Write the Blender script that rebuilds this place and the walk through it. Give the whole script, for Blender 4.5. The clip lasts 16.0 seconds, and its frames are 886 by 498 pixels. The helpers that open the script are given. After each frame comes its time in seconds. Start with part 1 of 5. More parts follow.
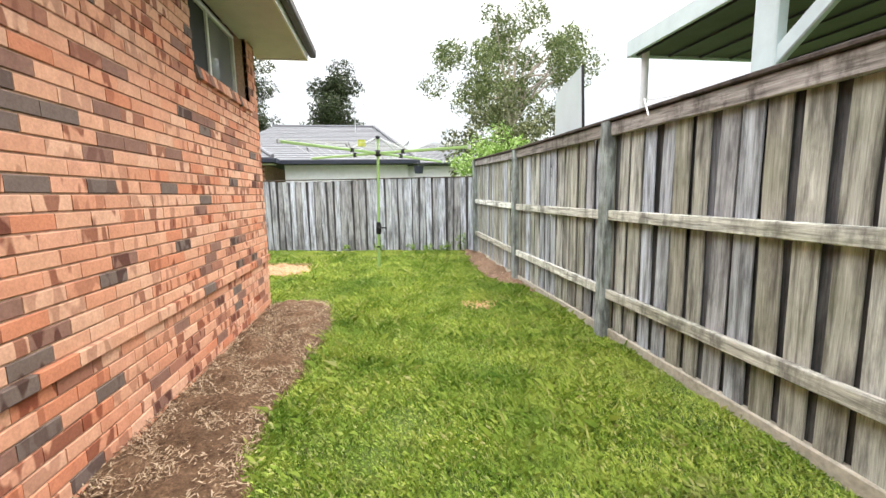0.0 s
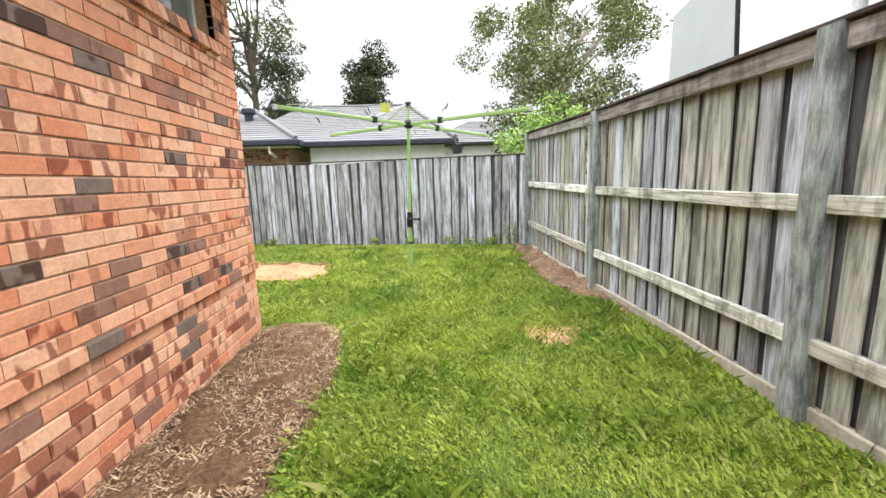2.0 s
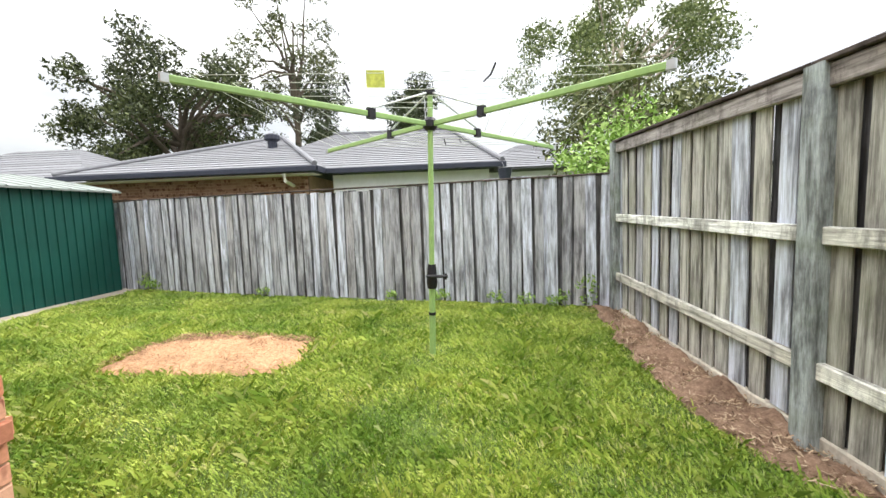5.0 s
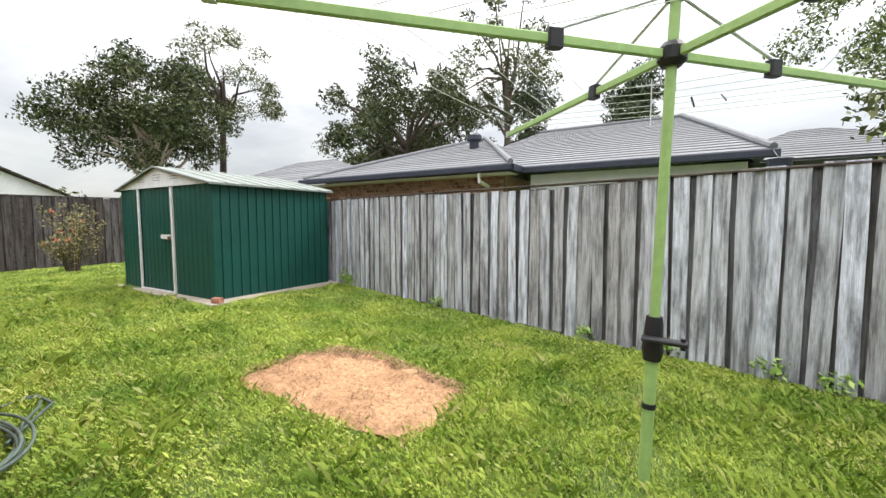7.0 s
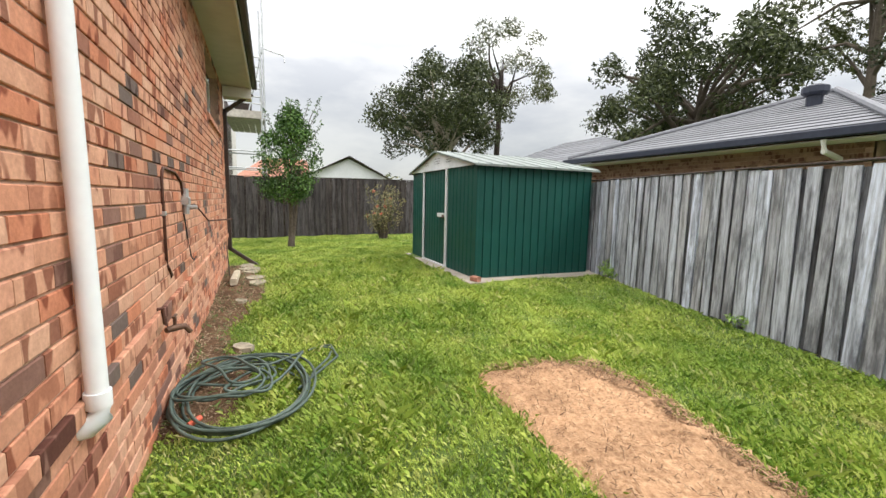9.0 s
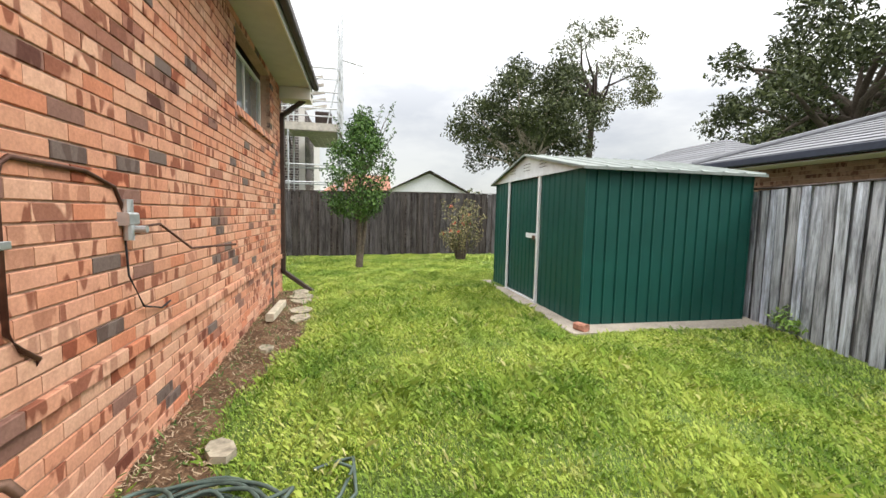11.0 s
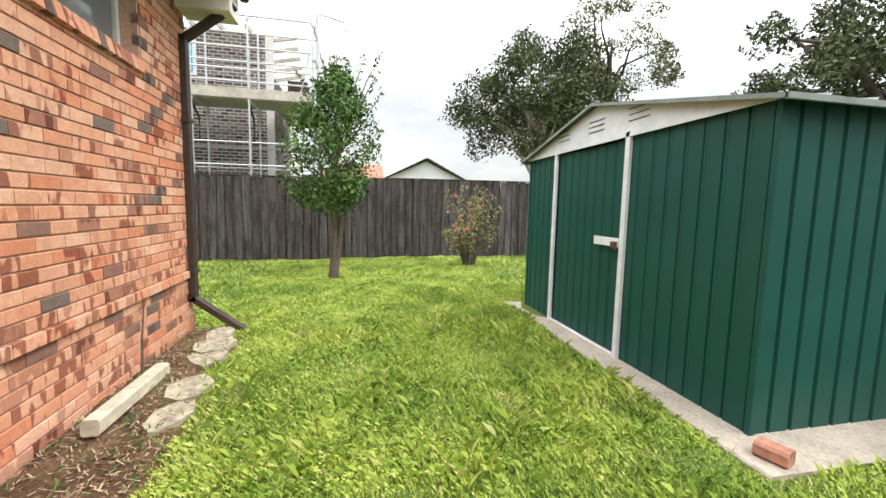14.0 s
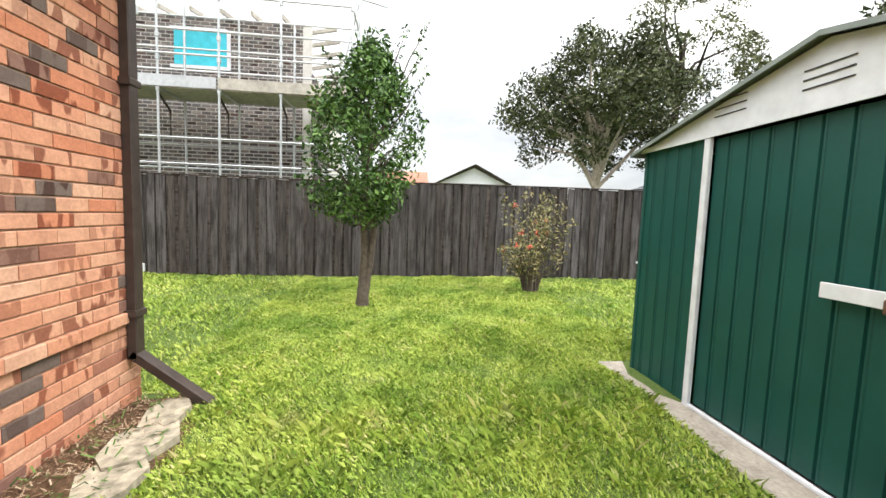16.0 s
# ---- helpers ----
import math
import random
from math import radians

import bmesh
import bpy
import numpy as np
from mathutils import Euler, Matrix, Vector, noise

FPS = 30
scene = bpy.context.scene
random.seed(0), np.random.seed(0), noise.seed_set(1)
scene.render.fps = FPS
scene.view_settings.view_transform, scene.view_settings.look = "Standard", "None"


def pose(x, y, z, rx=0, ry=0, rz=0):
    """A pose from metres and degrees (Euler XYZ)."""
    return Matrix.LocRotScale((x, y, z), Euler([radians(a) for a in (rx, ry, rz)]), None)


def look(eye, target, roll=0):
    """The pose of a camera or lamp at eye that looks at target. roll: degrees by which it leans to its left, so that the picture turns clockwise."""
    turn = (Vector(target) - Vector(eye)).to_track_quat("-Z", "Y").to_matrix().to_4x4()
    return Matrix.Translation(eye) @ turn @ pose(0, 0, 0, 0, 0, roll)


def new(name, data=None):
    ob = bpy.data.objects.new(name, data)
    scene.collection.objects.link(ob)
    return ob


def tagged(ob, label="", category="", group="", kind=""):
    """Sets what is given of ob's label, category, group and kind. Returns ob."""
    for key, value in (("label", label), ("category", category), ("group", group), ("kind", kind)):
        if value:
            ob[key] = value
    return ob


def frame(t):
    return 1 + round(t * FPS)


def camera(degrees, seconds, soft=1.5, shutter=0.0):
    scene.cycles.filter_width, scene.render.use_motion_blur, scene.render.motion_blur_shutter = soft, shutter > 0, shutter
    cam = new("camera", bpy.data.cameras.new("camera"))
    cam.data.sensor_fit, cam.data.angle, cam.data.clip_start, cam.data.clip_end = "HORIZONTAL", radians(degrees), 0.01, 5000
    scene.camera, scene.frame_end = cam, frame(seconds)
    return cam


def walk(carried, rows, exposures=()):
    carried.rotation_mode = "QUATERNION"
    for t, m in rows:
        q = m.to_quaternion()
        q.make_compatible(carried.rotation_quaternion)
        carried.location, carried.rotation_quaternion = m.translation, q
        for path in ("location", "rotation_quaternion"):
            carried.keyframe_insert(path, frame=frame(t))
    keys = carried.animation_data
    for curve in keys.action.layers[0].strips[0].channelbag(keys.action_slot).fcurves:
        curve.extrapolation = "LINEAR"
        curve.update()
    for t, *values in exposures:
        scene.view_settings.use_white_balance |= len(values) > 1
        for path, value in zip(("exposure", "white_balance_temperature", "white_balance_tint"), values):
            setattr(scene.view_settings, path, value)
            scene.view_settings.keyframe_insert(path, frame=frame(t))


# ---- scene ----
cam = camera(95.2, 16.0)
METRES, EYE, TILT, LEAN, TURN = 12.9, 1.5, 0.0, 0.0, -8.4
ROWS = [
    (0.0, 0.0, 0.0, 0.0, -0.13, -7.63, 0.95),
    (0.5, -0.0032, 0.0319, -0.0006, 2.72, -7.97, 1.07),
    (1.0, -0.0085, 0.0652, -0.001, 3.16, -7.57, 1.91),
    (1.5, -0.0112, 0.0988, -0.0025, 4.19, -9.12, 2.0),
    (2.0, -0.0145, 0.1324, -0.0028, 4.88, -9.66, 1.84),
    (2.5, -0.0194, 0.165, -0.0014, 4.75, -8.69, 1.47),
    (3.0, -0.0196, 0.1992, -0.0013, 6.3, -7.02, 0.82),
    (5.5, -0.0345, 0.3614, -0.0011, 13.61, -5.14, 1.65),
    (6.0, -0.0407, 0.3952, -0.0013, 17.56, -5.72, 0.63),
    (6.5, -0.0514, 0.4239, -0.002, 25.05, -4.51, 0.47),
    (7.0, -0.0609, 0.4443, -0.0006, 39.71, -4.01, 0.11),
    (7.5, -0.0655, 0.4562, 0.0017, 55.51, -4.08, -1.42),
    (8.0, -0.0723, 0.4625, 0.0006, 65.37, -5.22, -1.84),
    (8.5, -0.0902, 0.4689, 0.001, 70.81, -5.89, -1.85),
    (9.0, -0.1122, 0.4774, 0.0009, 75.42, -6.93, -1.26),
    (9.5, -0.1417, 0.4874, 0.0024, 82.83, -7.48, -1.97),
    (12.0, -0.318, 0.4993, 0.0002, 87.5, -5.18, -1.15),
    (12.5, -0.354, 0.4972, -0.0005, 87.43, -6.43, -0.64),
    (13.0, -0.387, 0.4971, 0.0011, 86.85, -5.97, 0.77),
    (13.5, -0.4228, 0.5001, 0.0012, 88.38, -5.23, -0.06),
    (14.0, -0.4579, 0.5007, -0.0009, 86.38, -5.94, -1.25),
    (14.5, -0.4922, 0.4994, -0.0015, 90.36, -5.29, -2.03),
    (15.0, -0.5248, 0.4968, -0.0013, 91.53, -5.35, -1.84),
    (15.5, -0.558, 0.4934, -0.0006, 90.68, -5.39, -1.04),
    (16.0, -0.593, 0.4922, 0.001, 92.65, -4.83, -2.08),
]
walk(cam, [(t, pose(0, 0, EYE, TILT, LEAN, TURN) @ pose(METRES * x, METRES * y, METRES * z, 90 + pitch, roll, yaw)) for t, x, y, z, yaw, pitch, roll in ROWS], [(0.0, 0.42), (3.0, 0.35), (5.5, 0.24), (7.0, 0.06), (8.5, -0.12), (9.5, -0.08), (12.5, 0.14), (16.0, 0.32)])

# ---- light ----
world = bpy.data.worlds.new("overcast_sky")
scene.world = world
world.use_nodes = True
wn, wl = world.node_tree.nodes, world.node_tree.links
wn.clear()


def wnode(kind, **kw):
    n = wn.new(kind)
    for k, v in kw.items():
        n.inputs[k].default_value = v
    return n


sky = wn.new("ShaderNodeTexSky")
sky.sky_type = "NISHITA"
sky.sun_disc = False
sky.sun_elevation = radians(50)
sky.sun_rotation = radians(35)
SKY_NISHITA, SKY_CLOUD = 0.035, 1.85
coord = wn.new("ShaderNodeTexCoord")
sep = wn.new("ShaderNodeSeparateXYZ")
wl.new(coord.outputs["Generated"], sep.inputs[0])
# a cloud deck that is brighter overhead than at the horizon
rise = wn.new("ShaderNodeMapRange")
rise.interpolation_type = "SMOOTHSTEP"
rise.inputs["From Min"].default_value, rise.inputs["From Max"].default_value = 0.1, 0.95
rise.inputs["To Min"].default_value, rise.inputs["To Max"].default_value = 0.4, 2.5
wl.new(sep.outputs["Z"], rise.inputs["Value"])
squash = wn.new("ShaderNodeMapping")
squash.inputs["Scale"].default_value = (1.6, 1.6, 4.5)
wl.new(coord.outputs["Generated"], squash.inputs["Vector"])
clouds = wnode("ShaderNodeTexNoise", Scale=1.7, Detail=6.0, Roughness=0.55)
wl.new(squash.outputs[0], clouds.inputs["Vector"])
ramp = wn.new("ShaderNodeValToRGB")
ramp.color_ramp.elements[0].position, ramp.color_ramp.elements[0].color = 0.38, (0.69, 0.69, 0.7, 1)
ramp.color_ramp.elements[1].position, ramp.color_ramp.elements[1].color = 0.62, (1.0, 0.98, 0.935, 1)
wl.new(clouds.outputs["Fac"], ramp.inputs["Fac"])
deck = wn.new("ShaderNodeVectorMath")
deck.operation = "SCALE"
wl.new(ramp.outputs["Color"], deck.inputs[0])
wl.new(rise.outputs["Result"], deck.inputs["Scale"])
bg_cloud = wnode("ShaderNodeBackground", Strength=SKY_CLOUD)
wl.new(deck.outputs[0], bg_cloud.inputs["Color"])
bg_sky = wnode("ShaderNodeBackground", Strength=SKY_NISHITA)
wl.new(sky.outputs[0], bg_sky.inputs["Color"])
both = wn.new("ShaderNodeAddShader")
wl.new(bg_cloud.outputs[0], both.inputs[0])
wl.new(bg_sky.outputs[0], both.inputs[1])
wout = wn.new("ShaderNodeOutputWorld")
wl.new(both.outputs[0], wout.inputs["Surface"])

sun_data = bpy.data.lights.new("sun", "SUN")
sun_data.energy, sun_data.angle, sun_data.color = 1.7, radians(18), (1.0, 0.96, 0.9)
sun = new("sun", sun_data)
sun.matrix_world = look((0, 0, 20), (-math.sin(radians(35)) * 17, -math.cos(radians(35)) * 17, 0)) 


# ---- materials ----
class Mat:
    """A small wrapper that builds a node material."""

    def __init__(self, name, rough=0.8, metal=0.0, spec=0.3):
        self.m = bpy.data.materials.new(name)
        self.m.use_nodes = True
        self.n, self.l = self.m.node_tree.nodes, self.m.node_tree.links
        self.b = self.n["Principled BSDF"]
        self.b.inputs["Roughness"].default_value = rough
        self.b.inputs["Metallic"].default_value = metal
        self.b.inputs["Specular IOR Level"].default_value = spec
        self.tc = self.n.new("ShaderNodeTexCoord")

    def noise(self, scale, detail=4.0, stretch=(1, 1, 1), rough=0.6, vary=None):
        mp = self.n.new("ShaderNodeMapping")
        mp.inputs["Scale"].default_value = stretch
        self.l.new(self.tc.outputs["Object"], mp.inputs["Vector"])
        if vary is not None:
            mul = self.n.new("ShaderNodeMath")
            mul.operation = "MULTIPLY"
            mul.inputs[1].default_value = 37.0
            self.l.new(vary, mul.inputs[0])
            self.l.new(mul.outputs[0], mp.inputs["Location"])
        t = self.n.new("ShaderNodeTexNoise")
        t.inputs["Scale"].default_value, t.inputs["Detail"].default_value = scale, detail
        t.inputs["Roughness"].default_value = rough
        self.l.new(mp.outputs[0], t.inputs["Vector"])
        return t.outputs["Fac"]

    def ramp(self, fac, stops, hard=False):
        r = self.n.new("ShaderNodeValToRGB")
        e = r.color_ramp.elements
        while len(e) < len(stops):
            e.new(0.5)
        for el, (p, c) in zip(e, stops):
            el.position = p
            el.color = (*c, 1) if len(c) == 3 else c
        if hard:
            r.color_ramp.interpolation = "CONSTANT"
        self.l.new(fac, r.inputs["Fac"])
        return r.outputs["Color"]

    def mix(self, fac, a, b, mode="MIX"):
        x = self.n.new("ShaderNodeMix")
        x.data_type, x.blend_type = "RGBA", mode
        for sock, v in ((x.inputs[0], fac), (x.inputs[6], a), (x.inputs[7], b)):
            if isinstance(v, bpy.types.NodeSocket):
                self.l.new(v, sock)
            elif isinstance(v, tuple):
                sock.default_value = (*v, 1)
            else:
                sock.default_value = v
        return x.outputs[2]

    def math(self, op, a, b):
        x = self.n.new("ShaderNodeMath")
        x.operation = op
        for sock, v in zip(x.inputs, (a, b)):
            if isinstance(v, bpy.types.NodeSocket):
                self.l.new(v, sock)
            else:
                sock.default_value = v
        return x.outputs[0]

    def piece(self):
        return self.n.new("ShaderNodeObjectInfo").outputs["Random"]

    def island(self):
        return self.n.new("ShaderNodeNewGeometry").outputs["Random Per Island"]

    def colour(self, c):
        if isinstance(c, tuple):
            self.b.inputs["Base Color"].default_value = (*c, 1)
        else:
            self.l.new(c, self.b.inputs["Base Color"])
        return self

    def bump(self, fac, strength=0.3, dist=0.01):
        x = self.n.new("ShaderNodeBump")
        x.inputs["Strength"].default_value, x.inputs["Distance"].default_value = strength, dist
        self.l.new(fac, x.inputs["Height"])
        self.l.new(x.outputs[0], self.b.inputs["Normal"])
        return self


def plain(name, col, rough=0.6, metal=0.0, grain=20.0, vary=0.12, bump=0.1):
    k = Mat(name, rough, metal)
    f = k.noise(grain, 5)
    g = k.noise(grain * 0.13, 3)
    d = tuple(c * (1 - 2 * vary) for c in col)
    u = tuple(min(1, c * (1 + vary)) for c in col)
    c1 = k.ramp(f, [(0.3, d), (0.7, u)])
    k.colour(k.mix(0.35, c1, k.ramp(g, [(0.35, d), (0.65, u)])))
    k.bump(f, bump, 0.003)
    return k.m


def brick_material(name, single, stops):
    k = Mat(name, 0.88, 0, 0.2)
    r = k.piece() if single else k.island()
    base = k.ramp(r, stops, hard=True)
    # flashed bands that cross a brick, on about half of the bricks
    blot = k.noise(14.0, 1, (1, 0.05, 0.35), 0.3, r)
    flash = k.ramp(blot, [(0.51, (0, 0, 0)), (0.56, (0.95, 0.95, 0.95))])
    some = k.ramp(k.math("FRACT", k.math("MULTIPLY", r, 17.3), 0.0), [(0.0, (0.1, 0.1, 0.1)), (0.42, (1, 1, 1)), (0.75, (0.55, 0.55, 0.55))], hard=True)
    dark = k.mix(1.0, base, (0.42, 0.3, 0.28), "MULTIPLY")
    c = k.mix(k.mix(1.0, flash, some, "MULTIPLY"), base, dark)
    edge = k.noise(7.0, 5, (1, 1, 1), 0.7, r)
    c = k.mix(0.45, c, k.ramp(edge, [(0.32, (0.7, 0.62, 0.58)), (0.62, (1.08, 1.06, 1.05))]), "MULTIPLY")
    fine = k.noise(60, 6)
    c = k.mix(0.5, c, k.ramp(fine, [(0.3, (0.55, 0.5, 0.48)), (0.7, (1, 1, 1))]), "MULTIPLY")
    wide = k.noise(0.6, 3)
    c = k.mix(0.4, c, k.ramp(wide, [(0.35, (0.72, 0.7, 0.68)), (0.65, (1, 1, 1))]), "MULTIPLY")
    k.colour(c).bump(fine, 0.35, 0.004)
    return k.m


RED_STOPS = [(0.0, (0.72, 0.344, 0.216)), (0.18, (0.76, 0.419, 0.279)), (0.36, (0.68, 0.279, 0.162)), (0.44, (0.78, 0.465, 0.324)), (0.62, (0.72, 0.372, 0.243)),
             (0.78, (0.42, 0.195, 0.135)), (0.83, (0.76, 0.4, 0.27)), (0.91, (0.3, 0.167, 0.131)), (0.955, (0.2, 0.153, 0.135))]
M_BRICK = brick_material("red_brick", True, RED_STOPS)
M_BRICKS = brick_material("red_bricks", False, RED_STOPS)
M_MORTAR = plain("mortar", (0.48, 0.31, 0.225), 0.95, 0, 40, 0.2, 0.5)
GREY_STOPS = [(0.0, (0.16, 0.15, 0.155)), (0.3, (0.22, 0.2, 0.2)), (0.6, (0.12, 0.115, 0.12)), (0.85, (0.28, 0.25, 0.24))]
M_GREYBRICKS = brick_material("grey_bricks", False, GREY_STOPS)
M_LIGHTMORTAR = plain("light_mortar", (0.62, 0.6, 0.57), 0.95, 0, 30, 0.1, 0.3)
M_TANBRICKS = brick_material("tan_bricks", False, [(0.0, (0.36, 0.22, 0.15)), (0.4, (0.42, 0.27, 0.19)), (0.7, (0.3, 0.18, 0.12))])


def paling_material(name, tone, green=0.25, along=False):
    """Weathered sawn timber: silver grey, with dark streaks down the grain, knots and damp green tones."""
    k = Mat(name, 0.92, 0, 0.15)
    r = k.piece()
    board = k.ramp(r, [(0.0, (0.5, 0.5, 0.5)), (0.2, (0.62, 0.63, 0.65)), (0.4, (0.46, 0.44, 0.42)), (0.55, (0.57, 0.57, 0.57)),
                       (0.75, (0.43, 0.42, 0.41)), (0.88, (0.66, 0.67, 0.7))], hard=True)
    streak = k.noise(8, 5, (0.3, 4.0, 4.0) if along else (3.0, 3.0, 0.4), 0.65, r)
    c = k.mix(0.8, board, k.ramp(streak, [(0.34, (0.2, 0.19, 0.185)), (0.5, (0.85, 0.85, 0.85)), (0.68, (1.25, 1.26, 1.28))]), "MULTIPLY")
    grain = k.noise(30, 4, (0.25, 6, 6) if along else (6, 6, 0.3), 0.7, r)
    c = k.mix(0.6, c, k.ramp(grain, [(0.32, (0.42, 0.41, 0.4)), (0.62, (1.1, 1.1, 1.1))]), "MULTIPLY")
    damp = k.noise(1.3, 4, (1, 1, 3.0), 0.6, r)
    c = k.mix(k.ramp(damp, [(0.5, (0, 0, 0)), (0.72, (green,) * 3)]), c, (0.16, 0.19, 0.09))
    # black mould in ragged runs and blotches
    stain = k.noise(3.0, 5, (2.4, 2.4, 0.9), 0.7, r)
    c = k.mix(k.ramp(stain, [(0.48, (0, 0, 0)), (0.66, (0.75,) * 3)]), c, (0.085, 0.08, 0.08))
    c = k.mix(1.0, c, tone, "MULTIPLY")
    k.colour(c).bump(grain, 0.5, 0.004)
    return k.m


M_PALE = paling_material("grey_paling", (1.04, 1.1, 1.22), 0.12)
M_MOSSY = paling_material("mossy_paling", (0.96, 0.95, 0.86), 0.4)
# for rear boards: the shade in the gaps is put into their tone
M_GAPSHADE = paling_material("gap_shade_paling", (0.27, 0.275, 0.3), 0.1)
M_WESTPALE = paling_material("dark_grey_paling", (0.19, 0.172, 0.168), 0.1)
M_RAIL = paling_material("weathered_rail", (1.5, 1.5, 1.38), 0.3, True)
M_TOPRAIL = paling_material("stained_rail", (0.66, 0.6, 0.56), 0.3, True)
M_POST = paling_material("weathered_post", (0.8, 0.89, 0.9), 0.45)
M_CAP = paling_material("blackened_rail", (0.22, 0.18, 0.165), 0.2, True)


def grass_material():
    k = Mat("lawn_grass", 0.65, 0, 0.25)
    r = k.island()
    c = k.ramp(r, [(0.0, (0.1, 0.18, 0.024)), (0.3, (0.21, 0.315, 0.04)), (0.6, (0.335, 0.43, 0.075)), (0.88, (0.47, 0.53, 0.13)), (0.98, (0.56, 0.52, 0.27))])
    patch = k.noise(1.6, 5, rough=0.65)
    c = k.mix(k.ramp(patch, [(0.45, (0, 0, 0)), (0.66, (0.7,) * 3)]), c, (0.46, 0.54, 0.13))
    straw = k.noise(3.4, 4, rough=0.6)
    c = k.mix(k.ramp(straw, [(0.6, (0, 0, 0)), (0.74, (0.55,) * 3)]), c, (0.56, 0.5, 0.25))
    deep = k.noise(0.9, 5, (1, 1.4, 1), 0.65)
    c = k.mix(0.9, c, k.ramp(deep, [(0.36, (0.5, 0.66, 0.45)), (0.58, (1.1, 1.08, 1.0))]), "MULTIPLY")
    k.colour(c)
    k.b.inputs["Subsurface Weight"].default_value = 0.0
    return k.m


M_GRASS = grass_material()
k = Mat("lawn_soil", 0.95, 0, 0.1)
k.colour(k.mix(k.noise(3.0, 5), k.ramp(k.noise(45, 5), [(0.3, (0.035, 0.065, 0.014)), (0.7, (0.12, 0.18, 0.04))]), (0.11, 0.15, 0.045)))
k.bump(k.noise(60, 4), 0.8, 0.02)
M_LAWN = k.m


def soil(name, a, b, c3):
    k = Mat(name, 0.97, 0, 0.1)
    f, g = k.noise(30, 8, rough=0.75), k.noise(2.6, 6)
    c = k.mix(k.ramp(g, [(0.46, (0, 0, 0)), (0.62, (1, 1, 1))]), k.ramp(f, [(0.3, a), (0.55, b), (0.75, c3)]), k.ramp(f, [(0.3, tuple(x * 0.55 for x in a)), (0.7, b)]))
    k.colour(c).bump(f, 0.9, 0.03)
    return k.m


M_SAND = soil("sandy_soil", (0.32, 0.165, 0.085), (0.62, 0.38, 0.22), (0.76, 0.53, 0.34))
M_BED = soil("bark_mulch", (0.07, 0.042, 0.026), (0.2, 0.122, 0.074), (0.35, 0.235, 0.145))
M_REDBED = soil("clay_soil", (0.16, 0.095, 0.065), (0.33, 0.22, 0.155), (0.5, 0.37, 0.27))
k = Mat("mulch_chips", 0.95, 0, 0.1)
k.colour(k.ramp(k.island(), [(0.0, (0.07, 0.042, 0.027)), (0.35, (0.19, 0.12, 0.073)), (0.65, (0.38, 0.27, 0.175)), (0.92, (0.56, 0.44, 0.31))]))
M_CHIP = k.m
k = Mat("dark_clods", 0.97, 0, 0.1)
k.colour(k.ramp(k.island(), [(0.0, (0.09, 0.055, 0.035)), (0.5, (0.26, 0.15, 0.085)), (1.0, (0.5, 0.33, 0.2))]))
M_CLOD = k.m
M_PLINTH = plain("pale_concrete", (0.5, 0.46, 0.39), 0.92, 0, 30, 0.2, 0.5)
M_PAVER = plain("mossy_paver", (0.42, 0.37, 0.28), 0.95, 0, 18, 0.3, 0.6)
M_CONCRETE = plain("concrete", (0.38, 0.335, 0.28), 0.92, 0, 35, 0.22, 0.5)
M_GREEN = plain("green_steel_sheet", (0.009, 0.068, 0.055), 0.42, 0.0, 3, 0.1, 0.03)
M_WHITEMETAL = plain("white_steel", (0.66, 0.68, 0.71), 0.5, 0, 9, 0.1, 0.05)
M_CREAMSHEET = plain("cream_roof_sheet", (0.21, 0.24, 0.225), 0.5, 0, 6, 0.18, 0.05)
M_ZINC = plain("galvanised_steel", (0.55, 0.57, 0.58), 0.42, 0.7, 12, 0.12, 0.05)
M_LIME = plain("lime_green_enamel", (0.3, 0.46, 0.17), 0.4, 0, 25, 0.1, 0.03)
M_BLACK = plain("black_plastic", (0.02, 0.02, 0.024), 0.45, 0, 30, 0.15, 0.05)
M_BROWN = plain("brown_painted_metal", (0.055, 0.04, 0.034), 0.5, 0, 15, 0.2, 0.05)
M_WHITEPVC = plain("white_pvc", (0.86, 0.88, 0.9), 0.35, 0, 6, 0.05, 0.02)
M_SOFFIT = plain("painted_soffit", (0.52, 0.5, 0.44), 0.8, 0, 5, 0.06, 0.05)
M_FASCIA = plain("cream_fascia", (0.72, 0.7, 0.64), 0.6, 0, 6, 0.06, 0.04)
M_ALU = plain("white_aluminium", (0.7, 0.69, 0.65), 0.45, 0.0, 8, 0.06, 0.03)
M_COPPER = plain("dark_copper_pipe", (0.1, 0.045, 0.03), 0.5, 0.3, 30, 0.25, 0.1)
M_BRASS = plain("tarnished_brass", (0.16, 0.09, 0.06), 0.5, 0.4, 40, 0.25, 0.1)
M_HOSE = plain("green_hose", (0.1, 0.14, 0.12), 0.5, 0, 12, 0.3, 0.05)
M_TIMBER = plain("pale_timber", (0.58, 0.52, 0.4), 0.9, 0, 14, 0.2, 0.4)
M_BARK = plain("grey_bark", (0.13, 0.105, 0.082), 0.95, 0, 18, 0.3, 0.8)
M_PALEBARK = plain("pale_gum_bark", (0.5, 0.43, 0.36), 0.85, 0, 4, 0.25, 0.3)
M_DARKBARK = plain("dark_bark", (0.06, 0.045, 0.038), 0.95, 0, 10, 0.3, 0.6)
M_WALLWHITE = plain("white_render", (0.82, 0.82, 0.86), 0.8, 0, 8, 0.05, 0.1)
M_NAVY = plain("dark_blue_gutter", (0.035, 0.04, 0.06), 0.45, 0, 10, 0.15, 0.03)
